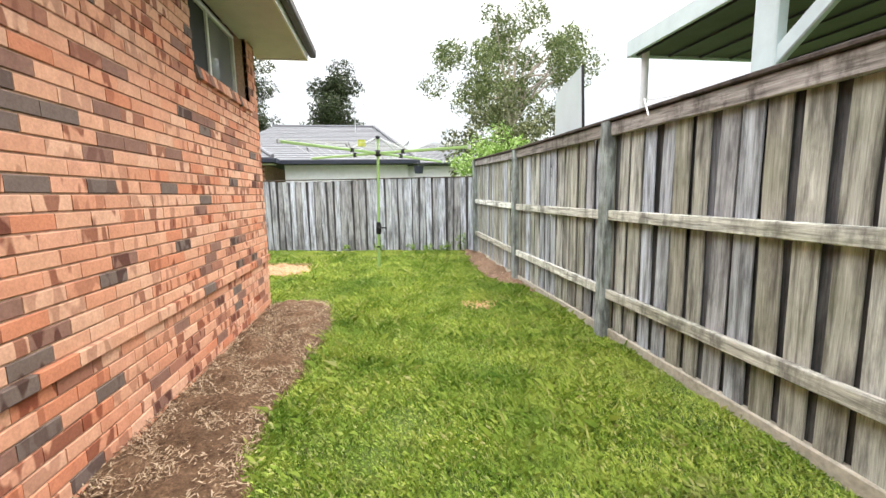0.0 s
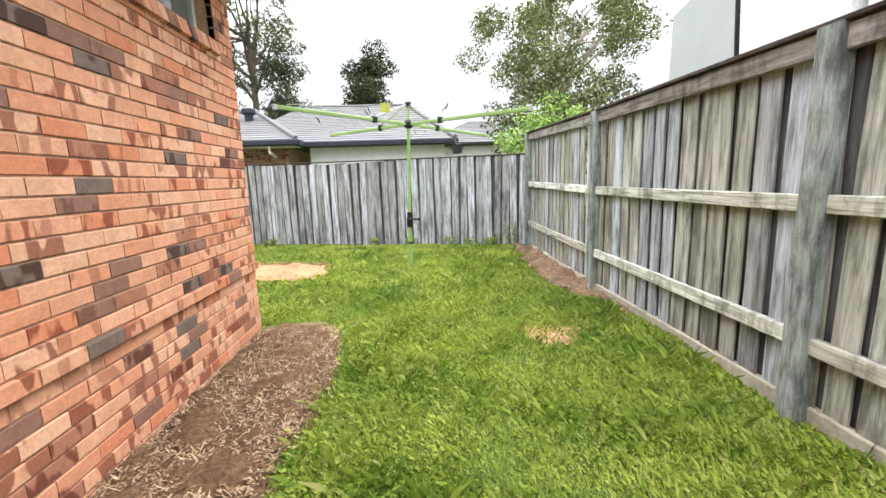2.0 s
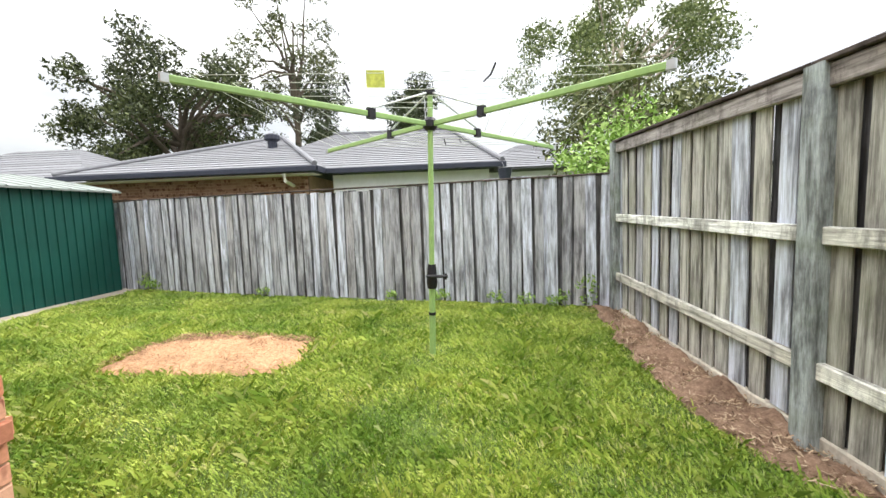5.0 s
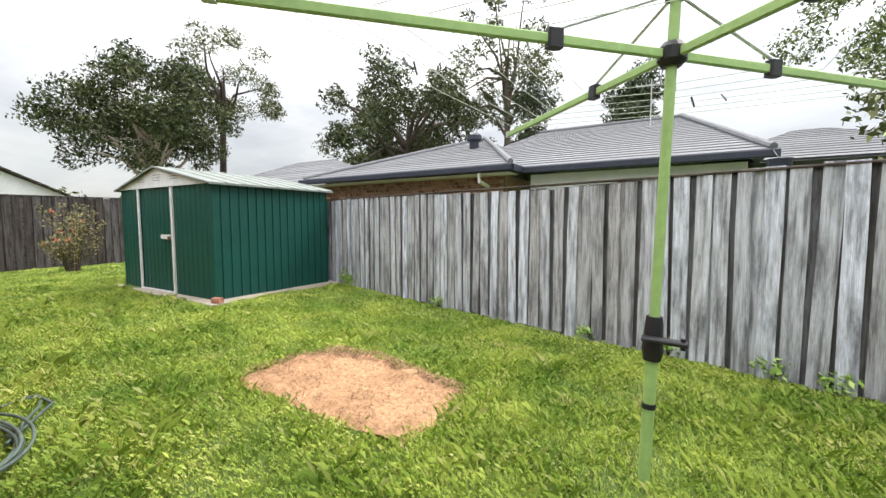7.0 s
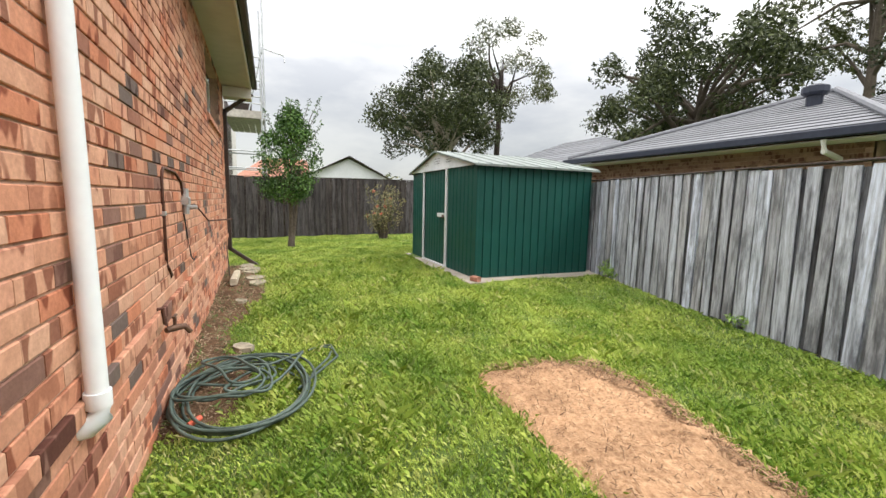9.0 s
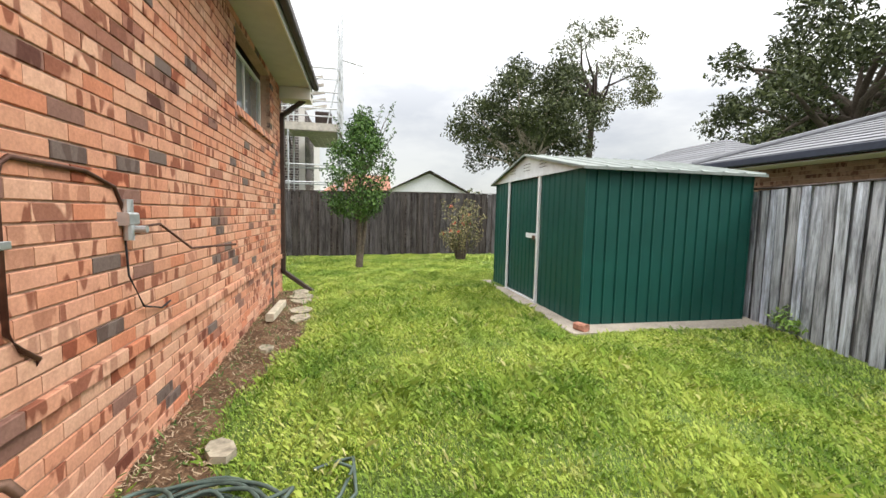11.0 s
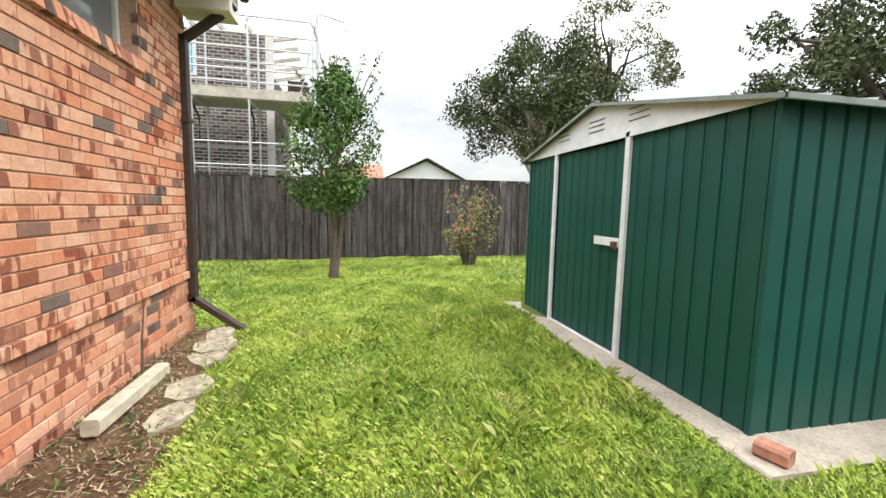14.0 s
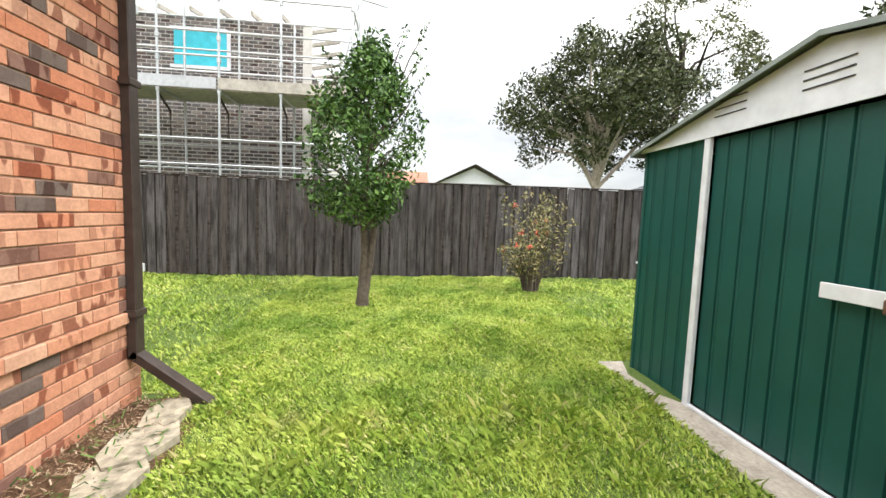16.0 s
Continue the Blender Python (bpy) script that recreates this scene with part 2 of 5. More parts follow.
M_CARPORT = plain("pale_blue_steel", (0.58, 0.68, 0.7), 0.45, 0, 5, 0.08, 0.03)
# carport underside: the shade under the roof is put into this near-black colour
M_UNDER = plain("shaded_roof_lining", (0.045, 0.046, 0.05), 0.6, 0, 6, 0.2, 0.1)
M_PANEL = plain("grey_fibre_panel", (0.52, 0.58, 0.6), 0.7, 0, 3, 0.05, 0.03)
M_OLDBRICK = plain("weathered_brick", (0.42, 0.2, 0.14), 0.95, 0, 20, 0.3, 0.6)
M_TARP = plain("blue_tarpaulin", (0.06, 0.5, 0.62), 0.5, 0, 6, 0.12, 0.3)
M_PLANKS = plain("scaffold_plank", (0.46, 0.43, 0.38), 0.9, 0, 9, 0.2, 0.3)
M_LINE = plain("pale_line_cord", (0.6, 0.65, 0.55), 0.6, 0, 9, 0.05, 0.02)
M_TAG = plain("yellow_green_card", (0.55, 0.6, 0.12), 0.6, 0, 30, 0.25, 0.02)
M_REDROOF = plain("terracotta_roof", (0.42, 0.2, 0.14), 0.85, 0, 4, 0.15, 0.3)


def tile_material(name, a, b):
    k = Mat(name, 0.75, 0, 0.3)
    c = k.ramp(k.piece(), [(0.0, a), (1.0, b)])
    k.colour(k.mix(0.4, c, k.ramp(k.noise(8, 5), [(0.3, (0.6, 0.6, 0.6)), (0.7, (1.1, 1.1, 1.1))]), "MULTIPLY"))
    return k.m


M_TILE = tile_material("grey_roof_tile", (0.17, 0.175, 0.19), (0.22, 0.225, 0.245))
M_BROWNTILE = tile_material("brown_roof_tile", (0.12, 0.085, 0.07), (0.17, 0.12, 0.1))


def leaf_material(name, stops):
    k = Mat(name, 0.6, 0, 0.3)
    k.colour(k.ramp(k.island(), stops))
    return k.m


M_LEAF_DARK = leaf_material("dark_gum_leaves", [(0, (0.02, 0.028, 0.009)), (0.5, (0.05, 0.065, 0.02)), (1, (0.12, 0.14, 0.05))])
M_LEAF_FRESH = leaf_material("fresh_gum_leaves", [(0, (0.06, 0.085, 0.025)), (0.5, (0.13, 0.17, 0.055)), (1, (0.27, 0.31, 0.12))])
M_LEAF_OLIVE = leaf_material("olive_dark_leaves", [(0, (0.018, 0.026, 0.008)), (0.5, (0.045, 0.06, 0.018)), (1, (0.11, 0.13, 0.045))])
M_LEAF_GUM = leaf_material("olive_gum_leaves", [(0, (0.045, 0.055, 0.02)), (0.5, (0.1, 0.115, 0.045)), (1, (0.2, 0.21, 0.09))])
M_LEAF_LIGHT = leaf_material("bright_leaves", [(0, (0.12, 0.22, 0.04)), (0.5, (0.25, 0.4, 0.08)), (1, (0.42, 0.55, 0.2))])
M_LEAF_TREE = leaf_material("glossy_leaves", [(0, (0.014, 0.04, 0.007)), (0.5, (0.05, 0.115, 0.02)), (1, (0.14, 0.25, 0.055))])
M_LEAF_CON = leaf_material("conifer_needles", [(0, (0.018, 0.027, 0.011)), (0.5, (0.04, 0.055, 0.022)), (1, (0.08, 0.1, 0.045))])
M_LEAF_SHRUB = leaf_material("olive_shrub_leaves", [(0, (0.09, 0.1, 0.04)), (0.5, (0.2, 0.19, 0.08)), (1, (0.3, 0.24, 0.12))])
M_FLOWER = leaf_material("red_blossom", [(0, (0.5, 0.05, 0.03)), (1, (0.75, 0.2, 0.12))])
k = Mat("window_glass", 0.03, 0, 0.6)
k.colour((0.16, 0.17, 0.17))
M_GLASS = k.m
M_DARKROOM = plain("dark_flyscreen", (0.035, 0.035, 0.035), 0.6, 0, 30, 0.1, 0.05)
M_CURTAIN = plain("pale_curtain", (0.62, 0.64, 0.62), 0.9, 0, 5, 0.15, 0.2)


# ---- mesh tools ----
class Shape:
    """Gathers boxes, tubes and faces into one mesh."""

    def __init__(self):
        self.v, self.f = [], []

    def box(self, lo, hi, m=None, c=0.0):
        """A box from lo to hi; c: the bevel of its four edges along the longest axis."""
        x0, y0, z0 = lo
        x1, y1, z1 = hi
        if c > 0:
            ax = max(range(3), key=lambda i: hi[i] - lo[i])
            a, b = [i for i in range(3) if i != ax]
            ring = [(lo[a] + c, lo[b]), (hi[a] - c, lo[b]), (hi[a], lo[b] + c), (hi[a], hi[b] - c), (hi[a] - c, hi[b]), (lo[a] + c, hi[b]), (lo[a], hi[b] - c), (lo[a], lo[b] + c)]
            n = len(self.v)
            for e in (lo[ax], hi[ax]):
                for p, q in ring:
                    w = [0, 0, 0]
                    w[ax], w[a], w[b] = e, p, q
                    self.v.append(m @ Vector(w) if m else Vector(w))
            for i in range(8):
                j = (i + 1) % 8
                self.f.append((n + i, n + j, n + 8 + j, n + 8 + i))
            self.f += [tuple(n + 7 - i for i in range(8)), tuple(n + 8 + i for i in range(8))]
            return self
        n = len(self.v)
        for p in ((x0, y0, z0), (x1, y0, z0), (x1, y1, z0), (x0, y1, z0), (x0, y0, z1), (x1, y0, z1), (x1, y1, z1), (x0, y1, z1)):
            self.v.append(m @ Vector(p) if m else Vector(p))
        self.f += [tuple(n + i for i in q) for q in ((3, 2, 1, 0), (4, 5, 6, 7), (0, 1, 5, 4), (1, 2, 6, 5), (2, 3, 7, 6), (3, 0, 4, 7))]
        return self

    def poly(self, *pts):
        n = len(self.v)
        self.v += [Vector(p) for p in pts]
        self.f.append(tuple(range(n, n + len(pts))))
        return self

    def prism(self, pts, off):
        """A flat polygon given thickness along off."""
        n, k = len(self.v), len(pts)
        off = Vector(off)
        self.v += [Vector(p) for p in pts] + [Vector(p) + off for p in pts]
        self.f += [tuple(range(n + k - 1, n - 1, -1)), tuple(range(n + k, n + 2 * k))]
        self.f += [(n + i, n + (i + 1) % k, n + k + (i + 1) % k, n + k + i) for i in range(k)]
        return self

    def tube(self, pts, radii, sides=8, cap=True):
        pts = [Vector(p) for p in pts]
        if not hasattr(radii, "__len__"):
            radii = [radii] * len(pts)
        n = len(self.v)
        for i, p in enumerate(pts):
            d = (pts[min(i + 1, len(pts) - 1)] - pts[max(i - 1, 0)]).normalized()
            up = Vector((0, 0, 1)) if abs(d.z) < 0.9 else Vector((1, 0, 0))
            a = d.cross(up).normalized()
            b = d.cross(a)
            for s in range(sides):
                g = 2 * math.pi * s / sides
                self.v.append(p + radii[i] * (math.cos(g) * a + math.sin(g) * b))
        for i in range(len(pts) - 1):
            for s in range(sides):
                t = (s + 1) % sides
                self.f.append((n + i * sides + s, n + i * sides + t, n + (i + 1) * sides + t, n + (i + 1) * sides + s))
        if cap:
            self.f.append(tuple(n + s for s in range(sides)))
            e = n + (len(pts) - 1) * sides
            self.f.append(tuple(e + sides - 1 - s for s in range(sides)))
        return self

    def mesh(self, name, material, smooth=False):
        me = bpy.data.meshes.new(name)
        me.from_pydata([tuple(p) for p in self.v], [], self.f)
        me.materials.append(material)
        bm = bmesh.new()
        bm.from_mesh(me)
        bmesh.ops.recalc_face_normals(bm, faces=bm.faces)
        for f in bm.faces:
            if len(f.verts) > 4:
                for e in f.edges:
                    e.smooth = False
        bm.to_mesh(me)
        bm.free()
        if smooth:
            me.polygons.foreach_set("use_smooth", [len(p.vertices) < 5 for p in me.polygons])
        return me


def part(name, shape, material, parent=None, label="", smooth=False):
    ob = new(name, shape.mesh(name, material, smooth))
    ob.parent = parent
    if label:
        ob["label"] = label
    return ob


def thing(name, at=(0, 0, 0), turn=0.0, label="", category="", group="", kind=""):
    ob = new(name)
    ob.matrix_basis = pose(*at, 0, 0, turn)
    return tagged(ob, label, category, group, kind)


def fast_mesh(name, verts, faces, material):
    """A large mesh from arrays; all faces have the same number of corners."""
    me = bpy.data.meshes.new(name)
    nf, k = faces.shape
    me.vertices.add(len(verts))
    me.vertices.foreach_set("co", verts.astype(np.float32).ravel())
    me.loops.add(nf * k)
    me.loops.foreach_set("vertex_index", faces.astype(np.int32).ravel())
    me.polygons.add(nf)
    me.polygons.foreach_set("loop_start", np.arange(0, nf * k, k, dtype=np.int32))
    me.materials.append(material)
    me.update(calc_edges=True)
    return me


rng = np.random.default_rng(7)


def ground_z(x, y):
    x, y = np.asarray(x, float), np.asarray(y, float)
    return 0.08 * np.clip((y - 6) / 4, 0, 1) + 0.06 * np.clip((-x - 4) / 4, 0, 1)


def gz(x, y):
    return float(ground_z(x, y))


# ---- plan ----
WALL_E = -1.55                      # east face of the house
NE, NW = (-1.55, 5.64), (-9.78, 5.48)  # ends of its north face
EAVE, EAVE_N = 3.36, 3.58             # underside of the east and north eaves
FENCE_E = 2.27
BACK_A, BACK_B = (2.32, 9.8), (-16.0, 14.75)
FENCE_W = -15.6
DIRT = [(-3.42, 7.9), (-3.36, 8.55), (-3.2, 8.9), (-2.6, 8.93), (-2.0, 8.8), (-1.5, 8.66), (-1.45, 8.2), (-1.52, 7.8), (-2.2, 7.83), (-2.9, 7.8)]
MULCH = [(-1.56, -4), (-0.8, -4), (-0.8, 2.1), (-0.84, 2.9), (-0.74, 3.6), (-0.64, 4.6), (-0.78, 5.5), (-1.0, 5.75), (-1.56, 5.7)]
CLAY = [(2.3, 10.0), (2.02, 9.95), (1.86, 8.6), (1.8, 7.6), (1.86, 6.8), (2.05, 6.2), (2.3, 5.6)]
SIDEBED = [(-3.3, 5.6), (-3.5, 5.95), (-4.2, 6.2), (-4.7, 5.95), (-5.3, 5.8), (-5.9, 6.0), (-6.6, 6.15), (-7.2, 6.2), (-8.2, 6.05), (-9.3, 6.0), (-9.75, 5.9), (-9.75, 5.45)]
BARE = [(1.5 * 0 + 1.28 + 0.28 * math.cos(a) * (1 + 0.25 * math.sin(3 * a)), 5.3 + 0.3 * math.sin(a)) for a in [i * math.pi / 6 for i in range(12)]]
SLAB = (-10.32, 9.34, -6.45, 12.3)


def inside(x, y, poly):
    r = np.zeros(len(x), bool)
    for (x0, y0), (x1, y1) in zip(poly, poly[1:] + poly[:1]):
        if y0 == y1:
            continue
        hit = ((y0 > y) != (y1 > y)) & (x < (x1 - x0) * (y - y0) / (y1 - y0) + x0)
        r ^= hit
    return r


# ---- ground ----
def grid_z(x, y):
    return ground_z(x, y) + 0.012 * np.sin(1.7 * x + 0.6 * y) * np.cos(1.3 * y)


xs, ys = np.concatenate([[-400, -120, -50], np.arange(-30, 12, 0.4), [30, 120, 400]]), np.concatenate([[-300, -80], np.arange(-12, 34, 0.4), [60, 150, 500]])
gx, gy = np.meshgrid(xs, ys)
nx = len(xs)
gv = np.stack([gx.ravel(), gy.ravel(), grid_z(gx, gy).ravel()], 1)
ii = (np.arange(len(ys) - 1)[:, None] * nx + np.arange(nx - 1)[None]).ravel()
ground = new("ground", fast_mesh("ground", gv, np.stack([ii, ii + 1, ii + nx + 1, ii + nx], 1), M_LAWN))
tagged(ground, "green lawn ground running out under the fences", "ground", kind="structure")


def bed(name, outline, material, lift, mound, label, steps=26):
    """A patch of loose soil, low at its rim, with an uneven top."""
    ox, oy = np.array([p[0] for p in outline]), np.array([p[1] for p in outline])
    n = 0.045
    px, py = np.meshgrid(np.arange(ox.min() - n, ox.max() + 2 * n, n), np.arange(oy.min() - n, oy.max() + 2 * n, n))
    w = px.shape[1]
    jx = px + 0.03 * np.sin(9 * py) + 0.02 * np.sin(23 * py + 1)
    jy = py + 0.03 * np.sin(8 * px + 2) + 0.02 * np.sin(21 * px)
    ok = inside(jx.ravel(), jy.ravel(), outline).reshape(px.shape)
    near = ok.astype(float)
    for _ in range(4):
        near[1:-1, 1:-1] = (near[1:-1, 1:-1] + near[:-2, 1:-1] + near[2:, 1:-1] + near[1:-1, :-2] + near[1:-1, 2:]) / 5
    lump = np.array([[noise.noise((a * 4.3, b * 4.3, 3)) + 0.6 * noise.noise((a * 13, b * 13, 7)) for a, b in zip(ra, rb)] for ra, rb in zip(px, py)])
    z = grid_z(px, py) - 0.004 + lift * near + mound * near * np.where(lump > 0, lump, lump * 0.6)
    idx = np.arange(px.size).reshape(px.shape)
    q = np.stack([idx[:-1, :-1], idx[:-1, 1:], idx[1:, 1:], idx[1:, :-1]], -1)
    keep = near[:-1, :-1] > 0.15
    me = fast_mesh(name, np.stack([px.ravel(), py.ravel(), z.ravel()], 1), q[keep], material)
    me.polygons.foreach_set("use_smooth", [True] * len(me.polygons))
    return tagged(new(name, me), label, "soil", kind="structure")


bed("dirt_patch", DIRT, M_SAND, 0.05, 0.05, "bare sandy orange soil patch cut into the lawn")
bed("mulch_bed", MULCH, M_BED, 0.08, 0.06, "brown bark mulch bed along the brick wall")
bed("clay_bed", CLAY, M_REDBED, 0.05, 0.11, "lumpy bare clay strip beside the paling fence")
bed("side_bed", SIDEBED, M_BED, 0.04, 0.03, "leaf-strewn soil strip beside the brick wall")
bed("bare_spot", BARE, M_SAND, 0.012, 0.01, "small worn sandy spot in the lawn")


def scatter(n, x0, x1, y0, y1):
    return rng.uniform(x0, x1, n), rng.uniform(y0, y1, n)


def grass(name, n, area, height, width, label):
    x, y = scatter(n, *area)
    clump = np.sin(3.1 * x + 2 * np.sin(1.7 * y)) * np.sin(2.7 * y + 1.3) + 0.6 * np.sin(9 * x + 4 * y) * np.sin(8 * y - 3 * x)
    wx = x + 0.03 * np.sin(9 * y) + 0.04 * rng.normal(size=n)
    wy = y + 0.03 * np.sin(8 * x + 2) + 0.04 * rng.normal(size=n)
    bad = np.zeros(n, bool)
    for poly in (DIRT, MULCH, CLAY, SIDEBED):
        bad |= inside(wx, wy, poly)
    bad |= inside(wx, wy, BARE) & (rng.random(n) < 0.8)
    slope = (BACK_B[1] - BACK_A[1]) / (BACK_B[0] - BACK_A[0])
    bad |= (x < -1.5) & (x > -9.85) & (y < 5.62)
    bad |= (x > SLAB[0]) & (x < SLAB[2]) & (y > SLAB[1]) & (y < SLAB[3])
    bad |= (y > BACK_A[1] + slope * (x - BACK_A[0]) - 0.02) | (x > FENCE_E - 0.02) | (x < FENCE_W + 0.05)
    keep = ~bad
    x, y, clump = x[keep], y[keep], clump[keep]
    n = len(x)
    h = height * rng.uniform(0.5, 1.3, n) * (1 + 0.4 * clump)
    a = rng.uniform(0, 2 * np.pi, n)
    lean = rng.uniform(0.25, 1.2, n) * h
    w = width * rng.uniform(0.7, 1.3, n)
    z = grid_z(x, y) - 0.004
    dx, dy = np.cos(a), np.sin(a)
    v = np.empty((n, 4, 3))
    v[:, 0] = np.stack([x - dy * w, y + dx * w, z], 1)
    v[:, 1] = np.stack([x + dy * w, y - dx * w, z], 1)
    v[:, 2] = np.stack([x + dx * lean * 0.4 + dy * w * 0.8, y + dy * lean * 0.4 - dx * w * 0.8, z + h * 0.7], 1)
    v[:, 3] = np.stack([x + dx * lean, y + dy * lean, z + h * 0.95], 1)
    me = fast_mesh(name, v.reshape(-1, 3), np.arange(4 * n).reshape(n, 4), M_GRASS)
    return tagged(new(name, me), label, "grass", kind="stuff")


grass("lawn_grass", 360000, (-1.6, 2.3, -3.5, 6.2), 0.046, 0.0031, "short bright green lawn grass between house and fence")
grass("lawn_grass", 330000, (-7.2, 2.3, 5.4, 10.6), 0.044, 0.0033, "short bright green lawn grass around the clothes line")
grass("lawn_grass", 270000, (-15.7, -6.8, 5.4, 10.0), 0.044, 0.0036, "short bright green lawn grass beside the garden shed")
grass("lawn_grass", 70000, (-15.7, -9.9, 1.0, 14.5), 0.05, 0.006, "short green lawn grass toward the rear fences")
grass("lawn_grass", 70000, (-9.9, 0.5, 10.0, 13.2), 0.045, 0.0045, "short green lawn grass along the back fence")
grass("grass_tufts", 26000, (-9.5, 2.2, 2.0, 9.8), 0.085, 0.0035, "longer uneven tufts of green grass")


def chips(name, n, poly, size, material, label, lift):
    ox, oy = [p[0] for p in poly], [p[1] for p in poly]
    x, y = scatter(n, min(ox) - 0.05, max(ox) + 0.05, min(oy), max(oy))
    ok = inside(x + rng.normal(size=n) * 0.04, y, poly)
    x, y = x[ok], y[ok]
    n = len(x)
    a, tilt = rng.uniform(0, 2 * np.pi, n), rng.normal(size=n) * 0.35
    ln, wd = size * rng.uniform(0.5, 1.6, n), size * 0.16 * rng.uniform(0.6, 1.5, n)
    z = grid_z(x, y) + lift + rng.uniform(-0.01, 0.025, n)
    dx, dy = np.cos(a), np.sin(a)
    v = np.empty((n, 4, 3))
    for i, (s, t) in enumerate(((-1, -1), (1, -1), (1, 1), (-1, 1))):
        v[:, i] = np.stack([x + s * ln / 2 * dx - t * wd / 2 * dy, y + s * ln / 2 * dy + t * wd / 2 * dx, z + s * tilt * ln / 2], 1)
    return tagged(new(name, fast_mesh(name, v.reshape(-1, 3), np.arange(4 * n).reshape(n, 4), material)), label, "mulch", kind="stuff")


chips("bark_chips", 42000, MULCH[:0] + [(-1.53, 0), (-0.8, 0)] + MULCH[2:8] + [(-1.53, 5.65)], 0.03, M_CHIP, "loose brown bark chips and straw on the bed", 0.065)
chips("leaf_litter", 9000, SIDEBED, 0.032, M_CHIP, "dry brown leaf litter beside the wall", 0.035)
chips("soil_clods", 9000, [(-3.45, 7.95), (-3.42, 8.5), (-3.22, 8.96), (-2.6, 8.98), (-1.46, 8.7), (-1.46, 8.58), (-2.5, 8.78), (-3.0, 8.72), (-3.25, 8.3)], 0.035, M_CLOD, "dark soil clods and cut roots at the patch edge", 0.045)
chips("sand_crumbs", 2200, DIRT, 0.03, M_CLOD, "loose dark crumbs of soil and root", 0.05)
chips("clay_crumbs", 4500, CLAY, 0.04, M_CHIP, "dry crumbs of bark and clay", 0.04)
chips("garden_weeds", 1100, [(x, y + 0.04) for x, y in SIDEBED], 0.045, M_LEAF_TREE, "low green weeds growing along the wall", 0.06)


# ---- the brick house ----
def brick_shape(length, depth=0.05, h=0.076, c=0.004):
    return Shape().box((0, -0.03, 0), (length, depth * 0 + 0.012, h), None, c)


FULL = brick_shape(0.235).mesh("brick", M_BRICK)
HEAD = brick_shape(0.11).mesh("brick", M_BRICK)


def brick_wall(name, a, b, courses, openings, pick, label):
    """A brick skin from a to b, outer side to the right of the way; openings as (u0, u1, z0, z1). Those in pick are single pieces."""
    a, b = Vector((*a, 0)), Vector((*b, 0))
    d = (b - a).normalized()
    length = (b - a).length
    turn = math.degrees(math.atan2(d.y, d.x))
    root = new(name)
    root.matrix_basis = pose(b.x, b.y, -0.1, 0, 0, turn + 180)
    tagged(root, label, "wall", kind="structure")
    H = courses * 0.086
    # mortar and backing, in pieces round the openings; local x runs from b back to a, local +y is outward
    core = Shape()
    cuts = sorted({0.0, length, *[length - o[0] for o in openings], *[length - o[1] for o in openings]})
    for u0, u1 in zip(cuts, cuts[1:]):
        mid = (u0 + u1) / 2
        hole = [o for o in openings if length - o[1] < mid < length - o[0]]
        for z0, z1 in ([(0, hole[0][2] + 0.1), (hole[0][3] + 0.1, H)] if hole else [(0, H)]):
            step = 9 * 0.086
            if z0 < step:
                core.box((u0, -0.11, z0), (u1, 0.003, min(z1, step)))
            if z1 > step:
                core.box((u0, -0.11, max(z0, step)), (u1, 0.014, z1))
    part("mortar_wall", core, M_MORTAR, root)
    rest = Shape()
    r = random.Random(len(name))
    for c in range(courses):
        z = c * 0.086 + 0.005
        u = -0.12 if c % 2 else 0.0
        # the upper wall stands a little proud of the footing courses
        out = 0.0 if c < 9 else 0.03 if c == 9 else 0.011
        while u < length:
            spans = [(max(u, 0), min(u + 0.235, length))]
            for o in openings:
                if o[2] + 0.1 - 0.04 < z + 0.04 < o[3] + 0.1:
                    h0, h1 = length - o[1], length - o[0]
                    cut = []
                    for s0, s1 in spans:
                        if s1 <= h0 or s0 >= h1:
                            cut.append((s0, s1))
                        else:
                            if s0 < h0:
                                cut.append((s0, h0))
                            if s1 > h1:
                                cut.append((h1, s1))
                    spans = cut
            for s0, s1 in spans:
                if s1 - s0 < 0.03:
                    continue
                y = out + r.uniform(-0.002, 0.002)
                single = pick[0] < length - s1 and length - s0 < pick[1] and pick[2] < z - 0.1 < pick[3]
                if single and abs(s1 - s0 - 0.235) < 0.002:
                    ob = new("brick", FULL)
                    ob.parent = root
                    ob.matrix_basis = pose(s0, y, z)
                else:
                    rest.box((s0, -0.03, z), (s1, 0.012 + y, z + 0.076), None, 0.004)
            u += 0.24
    tagged(part("bricks", rest, M_BRICKS, root), kind="stuff")
    return root


brick_wall("wall_east", (WALL_E, -4.0), NE, 41, [(7.87, 9.35, 2.62, 3.5)], (4.2, 7.2, 0.2, 2.0), "red and brown face brick house wall with raked joints")
brick_wall("wall_north", NE, NW, 43, [(5.42, 7.25, 2.62, 3.5)], (1.2, 4.4, 0.15, 1.9), "orange red face brick wall with dark flashed bricks")
brick_wall("wall_west", NW, (-9.65, -4.0), 43, [], (0, 0, 0, 0), "red face brick wall at the house end")
part("wall_south", Shape().box((-9.65, -4.0, 0), (-1.6, -3.9, 3.4)), M_MORTAR)
tagged(bpy.data.objects["wall_south"], "plain brick wall closing the house", "wall", kind="structure")
part("ceiling", Shape().box((-9.6, -3.85, 3.42), (-1.7, 5.35, 3.45)), M_SOFFIT)
tagged(bpy.data.objects["ceiling"], "plain ceiling inside the house", "ceiling", kind="structure")


